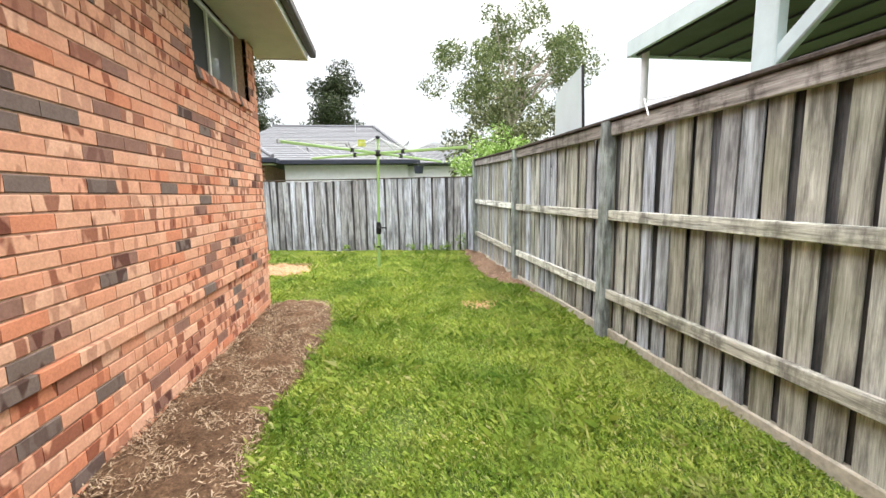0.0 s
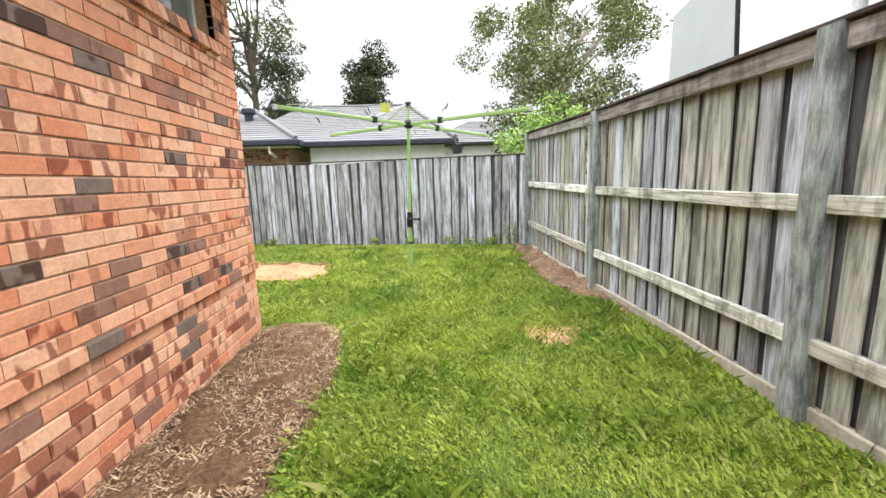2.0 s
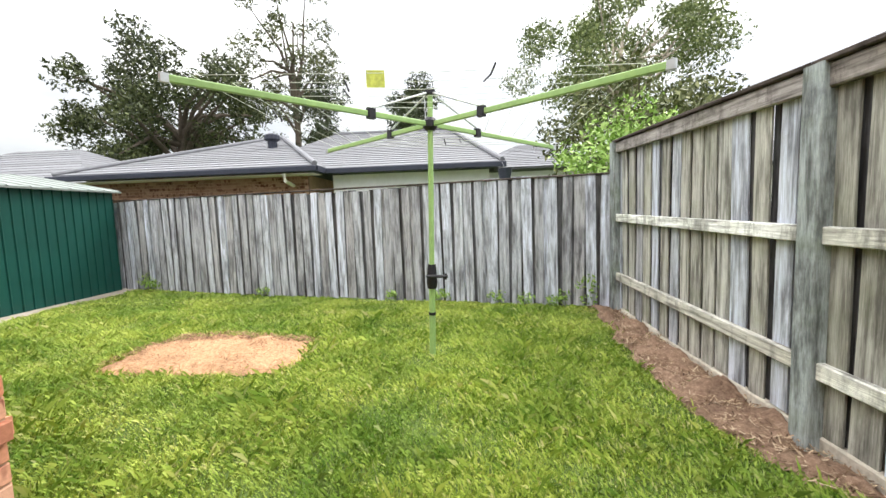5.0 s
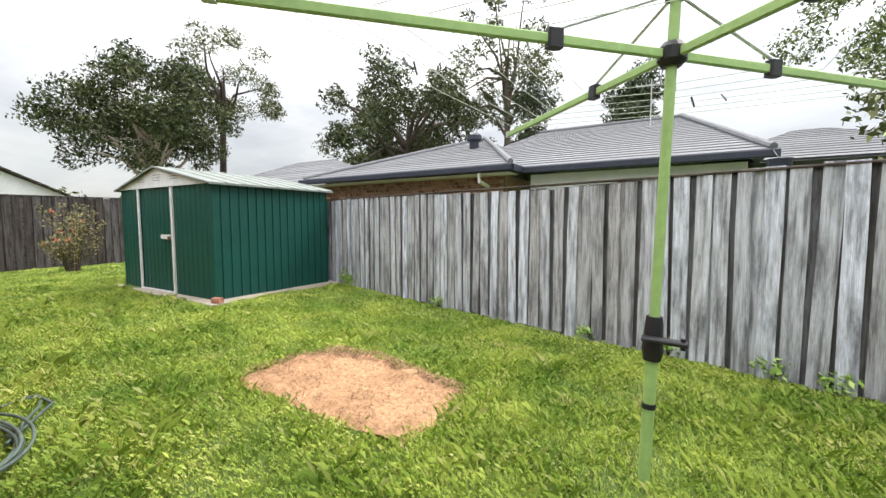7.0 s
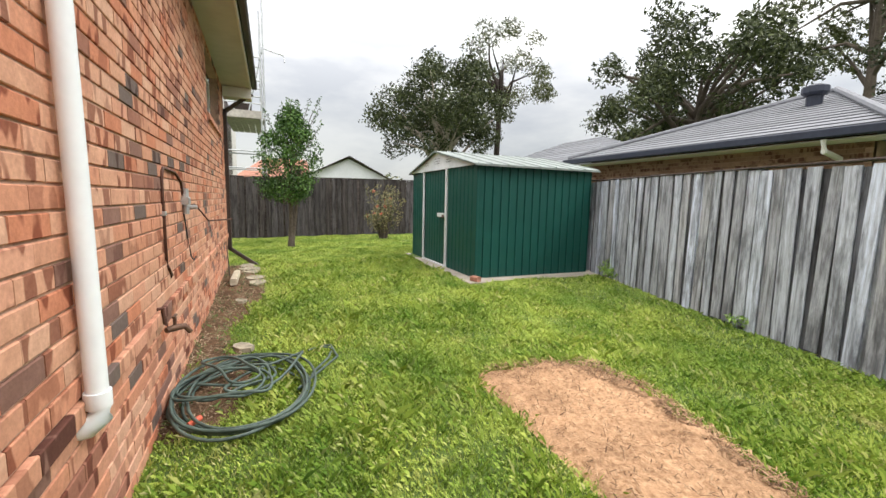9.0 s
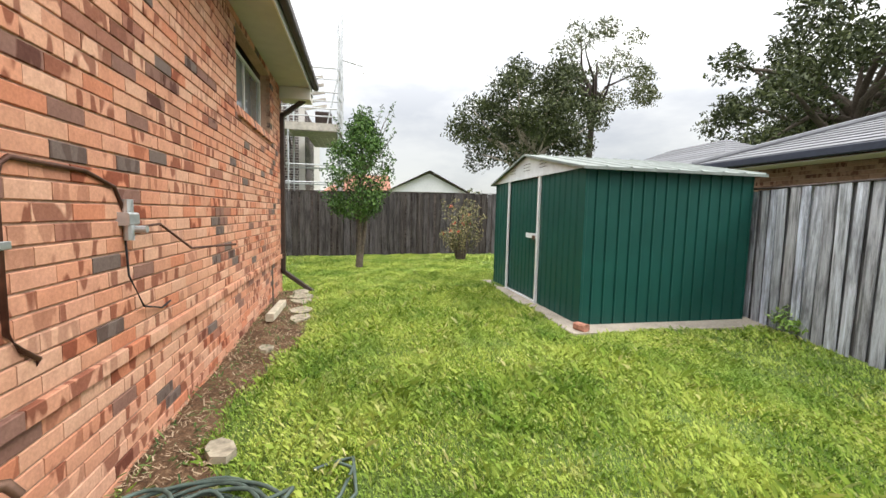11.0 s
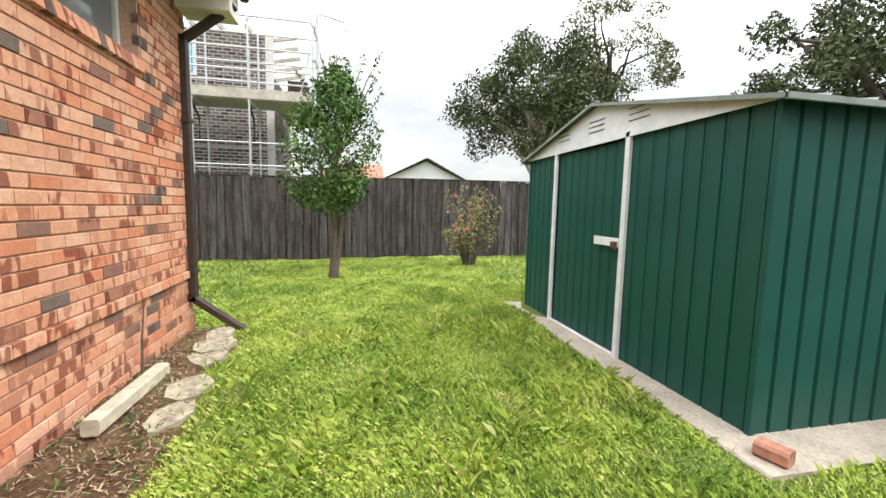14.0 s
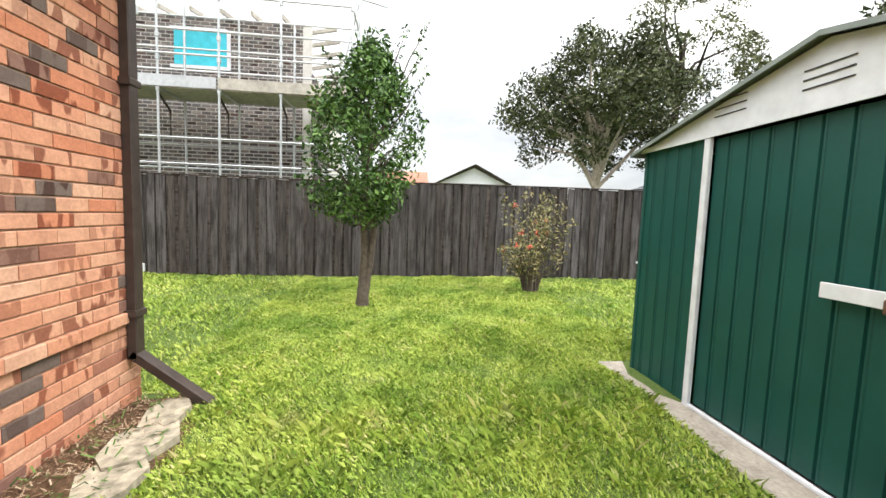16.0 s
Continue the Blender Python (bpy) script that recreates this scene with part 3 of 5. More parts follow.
def window(name, at, turn, width, height, label, panes):
    """A sliding window set back in its brick opening; local x along the wall, +y outward."""
    root = thing(name, at, turn, label, "window", kind="structure")
    f = 0.045
    fr = Shape().box((0, -0.16, 0), (width, -0.11, f), None, 0.004).box((0, -0.16, height - f), (width, -0.11, height), None, 0.004)
    fr.box((0, -0.16, f), (f, -0.11, height - f), None, 0.004).box((width - f, -0.16, f), (width, -0.11, height - f), None, 0.004)
    part("window_frame", fr, M_ALU, root, "white aluminium window frame")
    w = (width - 2 * f) / len(panes)
    for i, m in enumerate(panes):
        part("pane", Shape().box((f + i * w + 0.02, -0.142, f), (f + (i + 1) * w - 0.02, -0.136, height - f)), m, root)
        if i:
            part("mullion", Shape().box((f + i * w - 0.022, -0.155, f), (f + i * w + 0.022, -0.115, height - f), None, 0.004), M_ALU, root)
    part("curtain", Shape().box((f, -0.27, f), (width - f, -0.26, height - f)), M_CURTAIN, root)
    n = int(width / 0.086)
    for i in range(n):
        u = i * width / n
        m = pose(u, 0, 0, 14, 0, 0)
        part("sill_brick", Shape().box((0.004, -0.11, -0.115), (width / n - 0.004, 0.03, -0.005), m, 0.004), M_BRICK, root)
    return root


window("window_1", (WALL_E, 5.35, 2.63), -90, 1.48, 0.76, "high sliding window with a brown brick sill", [M_GLASS, M_DARKROOM])
window("window_2", (-8.8, 5.5, 2.63), 1.1, 1.82, 0.78, "high sliding window with a sloping brick sill", [M_GLASS, M_GLASS])

# eaves, gutter and roof
ov = 0.6
X0, X1, Y0, Y1 = -9.82, WALL_E + ov, -4.6, NE[1] + 0.36
sof = Shape().box((WALL_E - 0.05, Y0, EAVE), (X1, Y1, EAVE + 0.02)).box((X0, 5.42, EAVE_N), (WALL_E - 0.05, Y1, EAVE_N + 0.02))
part("soffit", sof, M_SOFFIT)
tagged(bpy.data.objects["soffit"], "cream painted eave lining under the roof", "soffit", kind="structure")
fas = Shape().box((X1, Y0, EAVE - 0.02), (X1 + 0.02, Y1 + 0.02, EAVE + 0.17)).box((X0, Y1, EAVE_N - 0.02), (WALL_E - 0.052, Y1 + 0.02, EAVE_N + 0.17)).box((WALL_E - 0.05, Y1, EAVE - 0.02), (X1, Y1 + 0.02, EAVE_N + 0.17))
part("fascia", fas, M_FASCIA)
tagged(bpy.data.objects["fascia"], "cream fascia board round the eaves", "fascia", kind="structure")
gut = Shape().box((X1 + 0.022, Y0, EAVE + 0.05), (X1 + 0.12, Y1 + 0.12, EAVE + 0.17), None, 0.02).box((X0 - 0.05, Y1 + 0.022, EAVE_N + 0.05), (X1 + 0.02, Y1 + 0.12, EAVE_N + 0.168), None, 0.02)
part("gutter", gut, M_BROWN)
tagged(bpy.data.objects["gutter"], "dark brown metal roof gutter", "gutter", kind="structure")
part("eave_box_end", Shape().box((X0 - 0.03, 5.52, EAVE_N - 0.2), (X0 + 0.3, Y1 + 0.018, EAVE_N - 0.003), None, 0.01), M_FASCIA)
tagged(bpy.data.objects["eave_box_end"], "white boxed end of the eave", "eave", kind="structure")


def hip_faces(x0, x1, y0, y1, z0, rx0, rx1, ry, rz):
    a, b, c, d = (x0, y0, z0), (x1, y0, z0), (x1, y1, z0), (x0, y1, z0)
    r, s = (rx0, ry, rz), (rx1, ry, rz)
    return [(a, b, s, r), (b, c, s, s), (c, d, r, s), (d, a, r, r)]


def tile_roof(faces, course, material, name, parent):
    """Roof slopes laid in lapped courses: every course is a sheet whose lower edge lies on the next."""
    under = Shape()
    for q in faces:
        under.poly(*[(p[0], p[1], p[2] - 0.03) for p in q[:3]] + ([(q[3][0], q[3][1], q[3][2] - 0.03)] if q[3] != q[2] else []))
    roof = part(name, under, material, parent)
    lift = Vector((0, 0, 0.034))
    for e0, e1, r1, r0 in faces:
        e0, e1, r1, r0 = (Vector(p) for p in (e0, e1, r1, r0))
        n = max(2, int(((e0 + e1) / 2 - (r0 + r1) / 2).length / course))
        for i in range(n):
            t0, t1 = i / n, (i + 1) / n
            p, q = e0.lerp(r0, t0), e1.lerp(r1, t0)
            u, v = e0.lerp(r0, t1), e1.lerp(r1, t1)
            sh = Shape()
            # the lip hangs over the course below, its riser set back under it
            b0, b1 = e0.lerp(r0, t0 + 0.25 / n), e1.lerp(r1, t0 + 0.25 / n)
            sh.poly(p + lift, q + lift, v + lift * 0.5, u + lift * 0.5)
            sh.poly(b0 - lift, b1 - lift, b1 + lift * 0.8, b0 + lift * 0.8)
            part("tile_course", sh, material, roof)
    return roof


house_roof = thing("roof", label="dark tiled hip roof of the brick house", category="roof", kind="structure")
tile_roof(hip_faces(X0 - 0.02, X1, Y0, Y1, EAVE_N + 0.18, -6.6, -4.8, 0.7, 5.4), 0.34, M_BROWNTILE, "roof_tiles", house_roof)


# ---- paling fences ----
def fence(name, a, b, pitch, base, top, mats, rails, posts, cap, side, label, seed, lap=True):
    """Lapped paling fence from a to b. side: +1 shows rails and posts to the right of the way."""
    a, b = Vector((*a, 0)), Vector((*b, 0))
    d = (b - a).normalized()
    L = (b - a).length
    turn = math.degrees(math.atan2(d.y, d.x))
    root = thing(name, (a.x, a.y, 0), turn, label, "fence", kind="structure")
    r = random.Random(seed)
    variants = []
    for k in range(6):
        w = pitch * (r.uniform(1.42, 1.75) if k < 3 else r.uniform(1.6, 1.75))
        cup = r.uniform(-0.004, 0.004)
        s = Shape()
        prof = [(-w / 2, 0), (0, cup), (w / 2, 0), (w / 2, 0.014), (0, 0.014 + cup), (-w / 2, 0.014)]
        n = len(prof)
        levels = (0, 0.35, 0.7, 1.0)
        wob = [r.uniform(-0.006, 0.006) for _ in levels]
        for lv, wo in zip(levels, wob):
            s.v += [Vector((px + wo, py, lv)) for px, py in prof]
        for i in range(len(levels) - 1):
            for j in range(n):
                jj = (j + 1) % n
                s.f.append((i * n + j, i * n + jj, (i + 1) * n + jj, (i + 1) * n + j))
        s.f += [tuple(range(n)), tuple(3 * n + j for j in range(n))]
        variants.append([s.mesh("paling", m) for m in mats])
    u, i = 0.0, 0
    while u < L:
        p = a + d * u
        z0 = gz(p.x, p.y) + base + r.uniform(-0.015, 0.03)
        z1 = gz(p.x, p.y) + top(u) + r.uniform(-0.022, 0.006)
        front = i % 2 == 0
        # rear boards mostly take mats[-1]; east and back fences put painted gap shade there
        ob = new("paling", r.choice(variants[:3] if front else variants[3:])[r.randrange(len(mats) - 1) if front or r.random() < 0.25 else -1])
        ob.parent = root
        y = (0.03 if front else 0.0) if side < 0 or name != 'fence_east' else 0.0
        ob.matrix_basis = pose(u, y - 0.007, z0, r.uniform(-0.3, 0.3), r.uniform(-0.9, 0.9), r.uniform(-4, 4)) @ Matrix.Diagonal((1, 1, z1 - z0, 1))
        u += pitch * r.uniform(0.92, 1.08)
        i += 1
    yy = -0.012 if side > 0 else 0.045
    for z, h in rails:
        for j, (p0, p1) in enumerate(zip(posts, posts[1:])):
            g0, g1 = (gz(*(a + d * max(p, 0)).xy) for p in (p0, p1))
            m = pose(p0, 0, z + g0, 0, -math.degrees(math.atan2(g1 - g0 + r.uniform(-0.015, 0.015), p1 - p0)))
            y0, y1 = (yy - 0.05, yy) if side > 0 else (yy, yy + 0.05)
            part("rail", Shape().box((0.05, y0, -h / 2), (p1 - p0 - 0.05, y1, h / 2), m, 0.006), M_RAIL, root)
    for p in posts:
        q = a + d * p
        y0, y1 = (yy - 0.085, yy + 0.01) if side > 0 else (yy - 0.01, yy + 0.085)
        part("post", Shape().box((p - 0.07, y0, gz(q.x, q.y) - 0.3), (p + 0.07, y1, gz(q.x, q.y) + top(p) + 0.01), None, 0.008), M_POST, root)
    if cap:
        for p0, p1 in zip(posts, posts[1:]):
            g0, g1 = (gz(*(a + d * max(p, 0)).xy) + top(p) for p in (p0, p1))
            m = pose(p0, 0, g0, 0, -math.degrees(math.atan2(g1 - g0, p1 - p0)))
            y0, y1 = (-0.075, -0.02) if side > 0 else (0.047, 0.095)
            if cap == "board":
                part("cap_rail", Shape().box((0.02, y0, -0.13), (p1 - p0 + 0.02, y1, -0.0), m, 0.008), M_TOPRAIL, root, "weathered top rail")
                part("capping", Shape().box((0.02, -0.06, 0.004), (p1 - p0 + 0.015, 0.12, 0.034), m, 0.006), M_CAP, root, "blackened capping board")
            else:
                part("capping", Shape().box((0.0, -0.04, 0.0), (p1 - p0, 0.05, 0.022), m, 0.005), M_CAP, root, "thin dark capping strip")
    return root


east = fence("fence_east", (FENCE_E, -5.0), (FENCE_E + 0.06, 9.78), 0.098, 0.07, lambda u: 2.13 + 0.01 * max(u - 5, 0), [M_PALE, M_MOSSY, M_MOSSY, M_GAPSHADE],
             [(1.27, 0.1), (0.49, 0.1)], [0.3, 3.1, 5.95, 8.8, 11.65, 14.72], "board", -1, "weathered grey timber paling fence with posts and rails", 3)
part("plinth", Shape().box((0.0, -0.03, -0.1), (14.7, 0.055, 0.11), None, 0.01), M_PLINTH, east, "rough concrete plinth strip")
back = fence("fence_back", BACK_A, BACK_B, 0.085, 0.02, lambda u: 1.84 + 0.03 * math.sin(u * 1.1), [M_PALE, M_PALE, M_PALE, M_GAPSHADE], [], [0.0, 3.0, 6.0, 9.0, 12.0, 15.0, 18.9], "strip", 1,
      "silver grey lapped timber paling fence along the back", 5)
west = fence("fence_west", (FENCE_W, 14.8), (FENCE_W, 0.0), 0.1, 0.02, lambda u: 2.08, [M_WESTPALE, M_WESTPALE, M_CAP], [], [0.0, 3.0, 6.0, 9.0, 12.0, 14.8], "strip", 1,
      "dark weathered timber paling fence", 8)


# ---- garden shed ----
def garden_shed():
    x0, x1, y0, y1, z0, zt, ap = -10.17, -6.8, 9.6, 12.12, 0.14, 2.16, 2.5
    xm = -8.6
    slab = Shape().box((SLAB[0], SLAB[1], -0.05), (SLAB[2], SLAB[3], 0.14), None, 0.012)
    s = part("concrete_slab", slab, M_CONCRETE)
    tagged(s, "worn concrete slab under the garden shed", "slab", kind="structure")
    root = thing("garden_shed", (0, 0, 0), 0, "dark green ribbed steel garden shed with white trim", "shed")

    def sheet(p, q, zb, ztop, inset=0.0):
        """Ribbed sheet from p to q, its ribs about every 0.17 m."""
        p, q = Vector((*p, 0)), Vector((*q, 0))
        d = (q - p).normalized()
        nrm = Vector((d.y, -d.x, 0))
        L = (q - p).length
        k = max(1, round(L / 0.165))
        prof = []
        for i in range(k):
            u = i * L / k
            w = L / k
            prof += [(u, 0.0), (u + 0.74 * w, 0.0), (u + 0.79 * w, -0.014), (u + 0.86 * w, -0.014), (u + 0.9 * w, 0.006), (u + 0.96 * w, 0.006)]
        prof.append((L, 0.0))
        sh = Shape()
        top = ztop if callable(ztop) else (lambda u: ztop)
        for (u0, h0), (u1, h1) in zip(prof, prof[1:]):
            a0, a1 = p + d * u0 + nrm * (h0 - inset), p + d * u1 + nrm * (h1 - inset)
            sh.poly((a0.x, a0.y, zb), (a1.x, a1.y, zb), (a1.x, a1.y, top(u1)), (a0.x, a0.y, top(u0)))
        return sh

    dx0, dx1 = -9.4, -8.1
    part("front_sheet", sheet((x0, y0), (dx0, y0), z0, zt), M_GREEN, root)
    part("front_sheet", sheet((dx1, y0), (x1, y0), z0, zt), M_GREEN, root)
    part("side_sheet", sheet((x1, y0), (x1, y1), z0, zt), M_GREEN, root)
    part("side_sheet", sheet((x0, y1), (x0, y0), z0, zt), M_GREEN, root)
    part("back_sheet", sheet((x1, y1), (x0, y1), z0, zt), M_GREEN, root)
    door = part("door", sheet((dx0 + 0.03, y0), (dx1 - 0.03, y0), z0 + 0.03, zt - 0.04, 0.012), M_GREEN, root, "ribbed green shed door, closed")
    part("door_trim", Shape().box((dx0 - 0.03, y0 - 0.035, z0), (dx0 + 0.028, y0 + 0.0, zt + 0.02), None, 0.006), M_WHITEMETAL, root, "white upright door trim")
    part("door_trim", Shape().box((dx1 - 0.02, y0 - 0.04, z0), (dx1 + 0.04, y0 + 0.0, zt + 0.02), None, 0.006), M_WHITEMETAL, root, "white upright door trim")
    part("door_track", Shape().box((dx0, y0 - 0.03, z0), (dx1, y0, z0 + 0.025), None, 0.004), M_WHITEMETAL, root, "white bottom track")
    hasp = part("hasp", Shape().box((dx1 - 0.4, y0 - 0.045, 1.16), (dx1 - 0.02, y0 - 0.03, 1.24), None, 0.003), M_WHITEMETAL, door, "white pad bolt")
    part("padlock", Shape().box((dx1 - 0.1, y0 - 0.07, 1.14), (dx1 - 0.03, y0 - 0.046, 1.21), None, 0.008), M_BRASS, root, "small dark padlock")
    part("corner_trim", Shape().box((x1 - 0.03, y0 - 0.012, z0), (x1 + 0.012, y0 + 0.03, zt), None, 0.006), M_GREEN, root)
    part("corner_trim", Shape().box((x0 - 0.012, y0 - 0.012, z0), (x0 + 0.03, y0 + 0.03, zt), None, 0.006), M_GREEN, root)
    gable = Shape().prism([(x0 - 0.06, y0 - 0.03, zt - 0.02), (x1 + 0.02, y0 - 0.03, zt - 0.02), (xm, y0 - 0.03, ap)], (0, 0.02, 0))
    g = part("gable", gable, M_WHITEMETAL, root, "white sheet gable with louvre slots")
    for gx0 in (xm - 0.75, xm - 0.12, xm + 0.5):
        for j in range(3):
            part("louvre", Shape().box((gx0, y0 - 0.036, zt + 0.1 + 0.05 * j), (gx0 + 0.26, y0 - 0.029, zt + 0.107 + 0.05 * j)), M_BLACK, g)
    part("head_trim", Shape().box((x0 - 0.02, y0 - 0.04, zt - 0.03), (x1 + 0.02, y0 - 0.03, zt + 0.01)), M_WHITEMETAL, root)
    back_g = Shape().prism([(x0, y1 + 0.01, zt), (x1, y1 + 0.01, zt), (xm, y1 + 0.01, ap)], (0, 0.02, 0))
    part("gable", back_g, M_WHITEMETAL, root)
    for sx, ex in ((-1, x0 - 0.1), (1, x1 + 0.1)):
        sh = Shape()
        n = 8
        zz = zt - 0.02
        for i in range(n):
            ya, yb = y0 - 0.1 + i * (y1 - y0 + 0.2) / n, y0 - 0.1 + (i + 1) * (y1 - y0 + 0.2) / n
            ym = ya + 0.85 * (yb - ya)
            for (p, q, h0, h1) in ((ya, ym, 0, 0), (ym, ym + 0.02, 0, 0.02), (ym + 0.02, yb, 0.02, 0)):
                sh.poly((ex, p, zz + h0), (ex, q, zz + h1), (xm, q, ap + 0.03 + h1), (xm, p, ap + 0.03 + h0))
        sh.prism([(ex, y0 - 0.1, zz - 0.03), (ex, y0 - 0.1, zz), (xm, y0 - 0.1, ap + 0.03), (xm, y0 - 0.1, ap)], (0, 0.012, 0))
        sh.box((ex - 0.012, y0 - 0.1, zz - 0.035), (ex + 0.012, y1 + 0.1, zz + 0.0))
        part("roof_sheet", sh, M_CREAMSHEET, root, "pale weathered roof sheet")
    part("latch_bracket", Shape().box((x0 - 0.09, y0 + 0.02, 1.12), (x0 - 0.005, y0 + 0.05, 1.14)), M_WHITEMETAL, root)
    b = part("loose_brick", Shape().box((-0.08, -0.055, 0), (0.08, 0.055, 0.085), None, 0.016), M_OLDBRICK)
    b.matrix_basis = pose(-6.57, 9.5, 0.142, 0, 0, 20)
    tagged(b, "broken red brick lying on the slab corner", "brick")


garden_shed()


# ---- rotary clothes line ----
def clothes_line():
    px, py = -0.05, 8.2
    z0, hub, top = gz(px, py) - 0.05, 2.33, 2.63
    root = thing("rotary_clothes_line", (px, py, 0), 0, "lime green rotary clothes line with four arms", "clothes line")
    root.matrix_basis = pose(px - 0.06, py, 0, 0, 1.6, 0)  # the pole leans a little
    part("lower_pole", Shape().tube([(0, 0, z0), (0, 0, 0.85)], 0.031, 16), M_LIME, root, smooth=True)
    part("upper_pole", Shape().tube([(0, 0, 0.85), (0, 0, top)], 0.026, 16), M_LIME, root, smooth=True)
    part("band", Shape().tube([(0, 0, 0.47), (0, 0, 0.5)], 0.036, 14), M_BLACK, root, "black rubber band")
    cr = part("crank_housing", Shape().tube([(0, 0, 0.74), (0, 0, 0.8), (0, 0, 0.84), (0, 0, 0.94), (0, 0, 0.98)], [0.045, 0.055, 0.05, 0.045, 0.04], 16), M_BLACK, root, "black winding gear housing")
    part("crank_handle", Shape().box((-0.05, -0.11, 0.86), (0.16, -0.05, 0.885), None, 0.008).tube([(0.14, -0.08, 0.84), (0.14, -0.08, 0.9)], 0.012, 8), M_BLACK, cr)
    part("hub", Shape().tube([(0, 0, hub - 0.06), (0, 0, hub - 0.03), (0, 0, hub + 0.03), (0, 0, hub + 0.06)], [0.045, 0.07, 0.07, 0.045], 16), M_BLACK, root, "black plastic hub")
    part("top_cap", Shape().tube([(0, 0, top - 0.03), (0, 0, top + 0.02), (0, 0, top + 0.03)], [0.05, 0.05, 0.03], 14), M_BLACK, root, "black top cap")
    ends = []
    for k in range(4):
        g = radians(225 + 90 * k)
        c, s = math.cos(g), math.sin(g)
        R, tip = 2.1, hub - 0.01
        m = pose(0, 0, hub, 0, -math.degrees(math.atan2(tip - hub, R)), 0)
        turn = pose(0, 0, 0, 0, 0, 225 + 90 * k)
        arm = part("arm", Shape().box((0.05, -0.014, -0.024), (R, 0.014, 0.024), turn @ m, 0.006), M_LIME, root)
        part("tip", Shape().box((R - 0.005, -0.017, -0.028), (R + 0.05, 0.017, 0.028), turn @ m, 0.006), M_ZINC, arm, "grey arm end cap")
        part("collar", Shape().box((0.62, -0.026, -0.04), (0.7, 0.026, 0.045), turn @ m, 0.01), M_BLACK, arm, "black arm bracket")
        part("strut", Shape().tube([(0, 0, top), (0.64 * c, 0.64 * s, hub + 0.05)], 0.009, 8), M_ZINC, root, "thin steel strut")
        ends.append((c, s))
    for j in range(6):
        q = 0.78 + j * 0.24
        for k in range(4):
            (c0, s0), (c1, s1) = ends[k], ends[(k + 1) % 4]
            z = hub + 0.035
            mid = ((c0 + c1) / 2 * q, (s0 + s1) / 2 * q, z - 0.02)
            part("line", Shape().tube([(c0 * q, s0 * q, z), mid, (c1 * q, s1 * q, z)], 0.0022, 5), M_LINE, root)
    tag = part("paper_tag", Shape().box((-0.06, -0.002, -0.09), (0.06, 0.002, 0.02)), M_TAG)
    tag.matrix_basis = pose(px - 0.25, py - 1.26, 2.4, 0, 0, 10)
    tagged(tag, "small yellow and green card pegged to the line", "tag")
    r = random.Random(4)
    peg = Shape().box((-0.005, -0.006, -0.05), (0.005, 0.006, 0.03), None, 0.002)
    me = peg.mesh("clothes_peg", M_BLACK)
    for i in range(8):
        q = 0.78 + r.choice((2, 3, 4, 5)) * 0.24
        k = r.choice((3, 0, 0, 2))
        (c0, s0), (c1, s1) = ends[k], ends[(k + 1) % 4]
        t = r.uniform(0.2, 0.8)
        ob = new("clothes_peg", me)
        ob.matrix_basis = pose(px + q * (c0 + (c1 - c0) * t), py + q * (s0 + (s1 - s0) * t), hub + 0.02, r.uniform(-40, 40), r.uniform(-50, 50), r.uniform(0, 180))
        tagged(ob, "dark plastic peg clipped to the line", "peg", "pegs on the line")


clothes_line()


# ---- trees ----
def leaf_cloud(name, blobs, per, size, material, parent, seed, flat=1.0):
    """Many small two-sided leaves in uneven clumps."""
    g = np.random.default_rng(seed)
    P = []
    for x, y, z, r in blobs:
        n = max(8, int(per * r * r))
        d = g.normal(size=(n, 3))
        d /= np.linalg.norm(d, axis=1)[:, None]
        rad = r * g.uniform(0.25, 1.0, n) ** 0.45 * (1 + 0.25 * np.sin(7 * d[:, 0] + 5 * d[:, 2] + x))
        q = d * rad[:, None]
        q[:, 2] *= flat
        P.append(q + (x, y, z))
    P = np.concatenate(P)
    n = len(P)
    a = g.normal(size=(n, 3))
    a /= np.linalg.norm(a, axis=1)[:, None]
    b = np.cross(a, g.normal(size=(n, 3)))
    b /= np.linalg.norm(b, axis=1)[:, None]
    s = size * g.uniform(0.5, 1.4, n)[:, None]
    v = np.stack([P - a * s, P + b * s * 0.42, P + a * s, P - b * s * 0.42], 1)
    ob = new(name, fast_mesh(name, v.reshape(-1, 3), np.arange(4 * n).reshape(n, 4), material))
    ob.parent = parent
    return ob


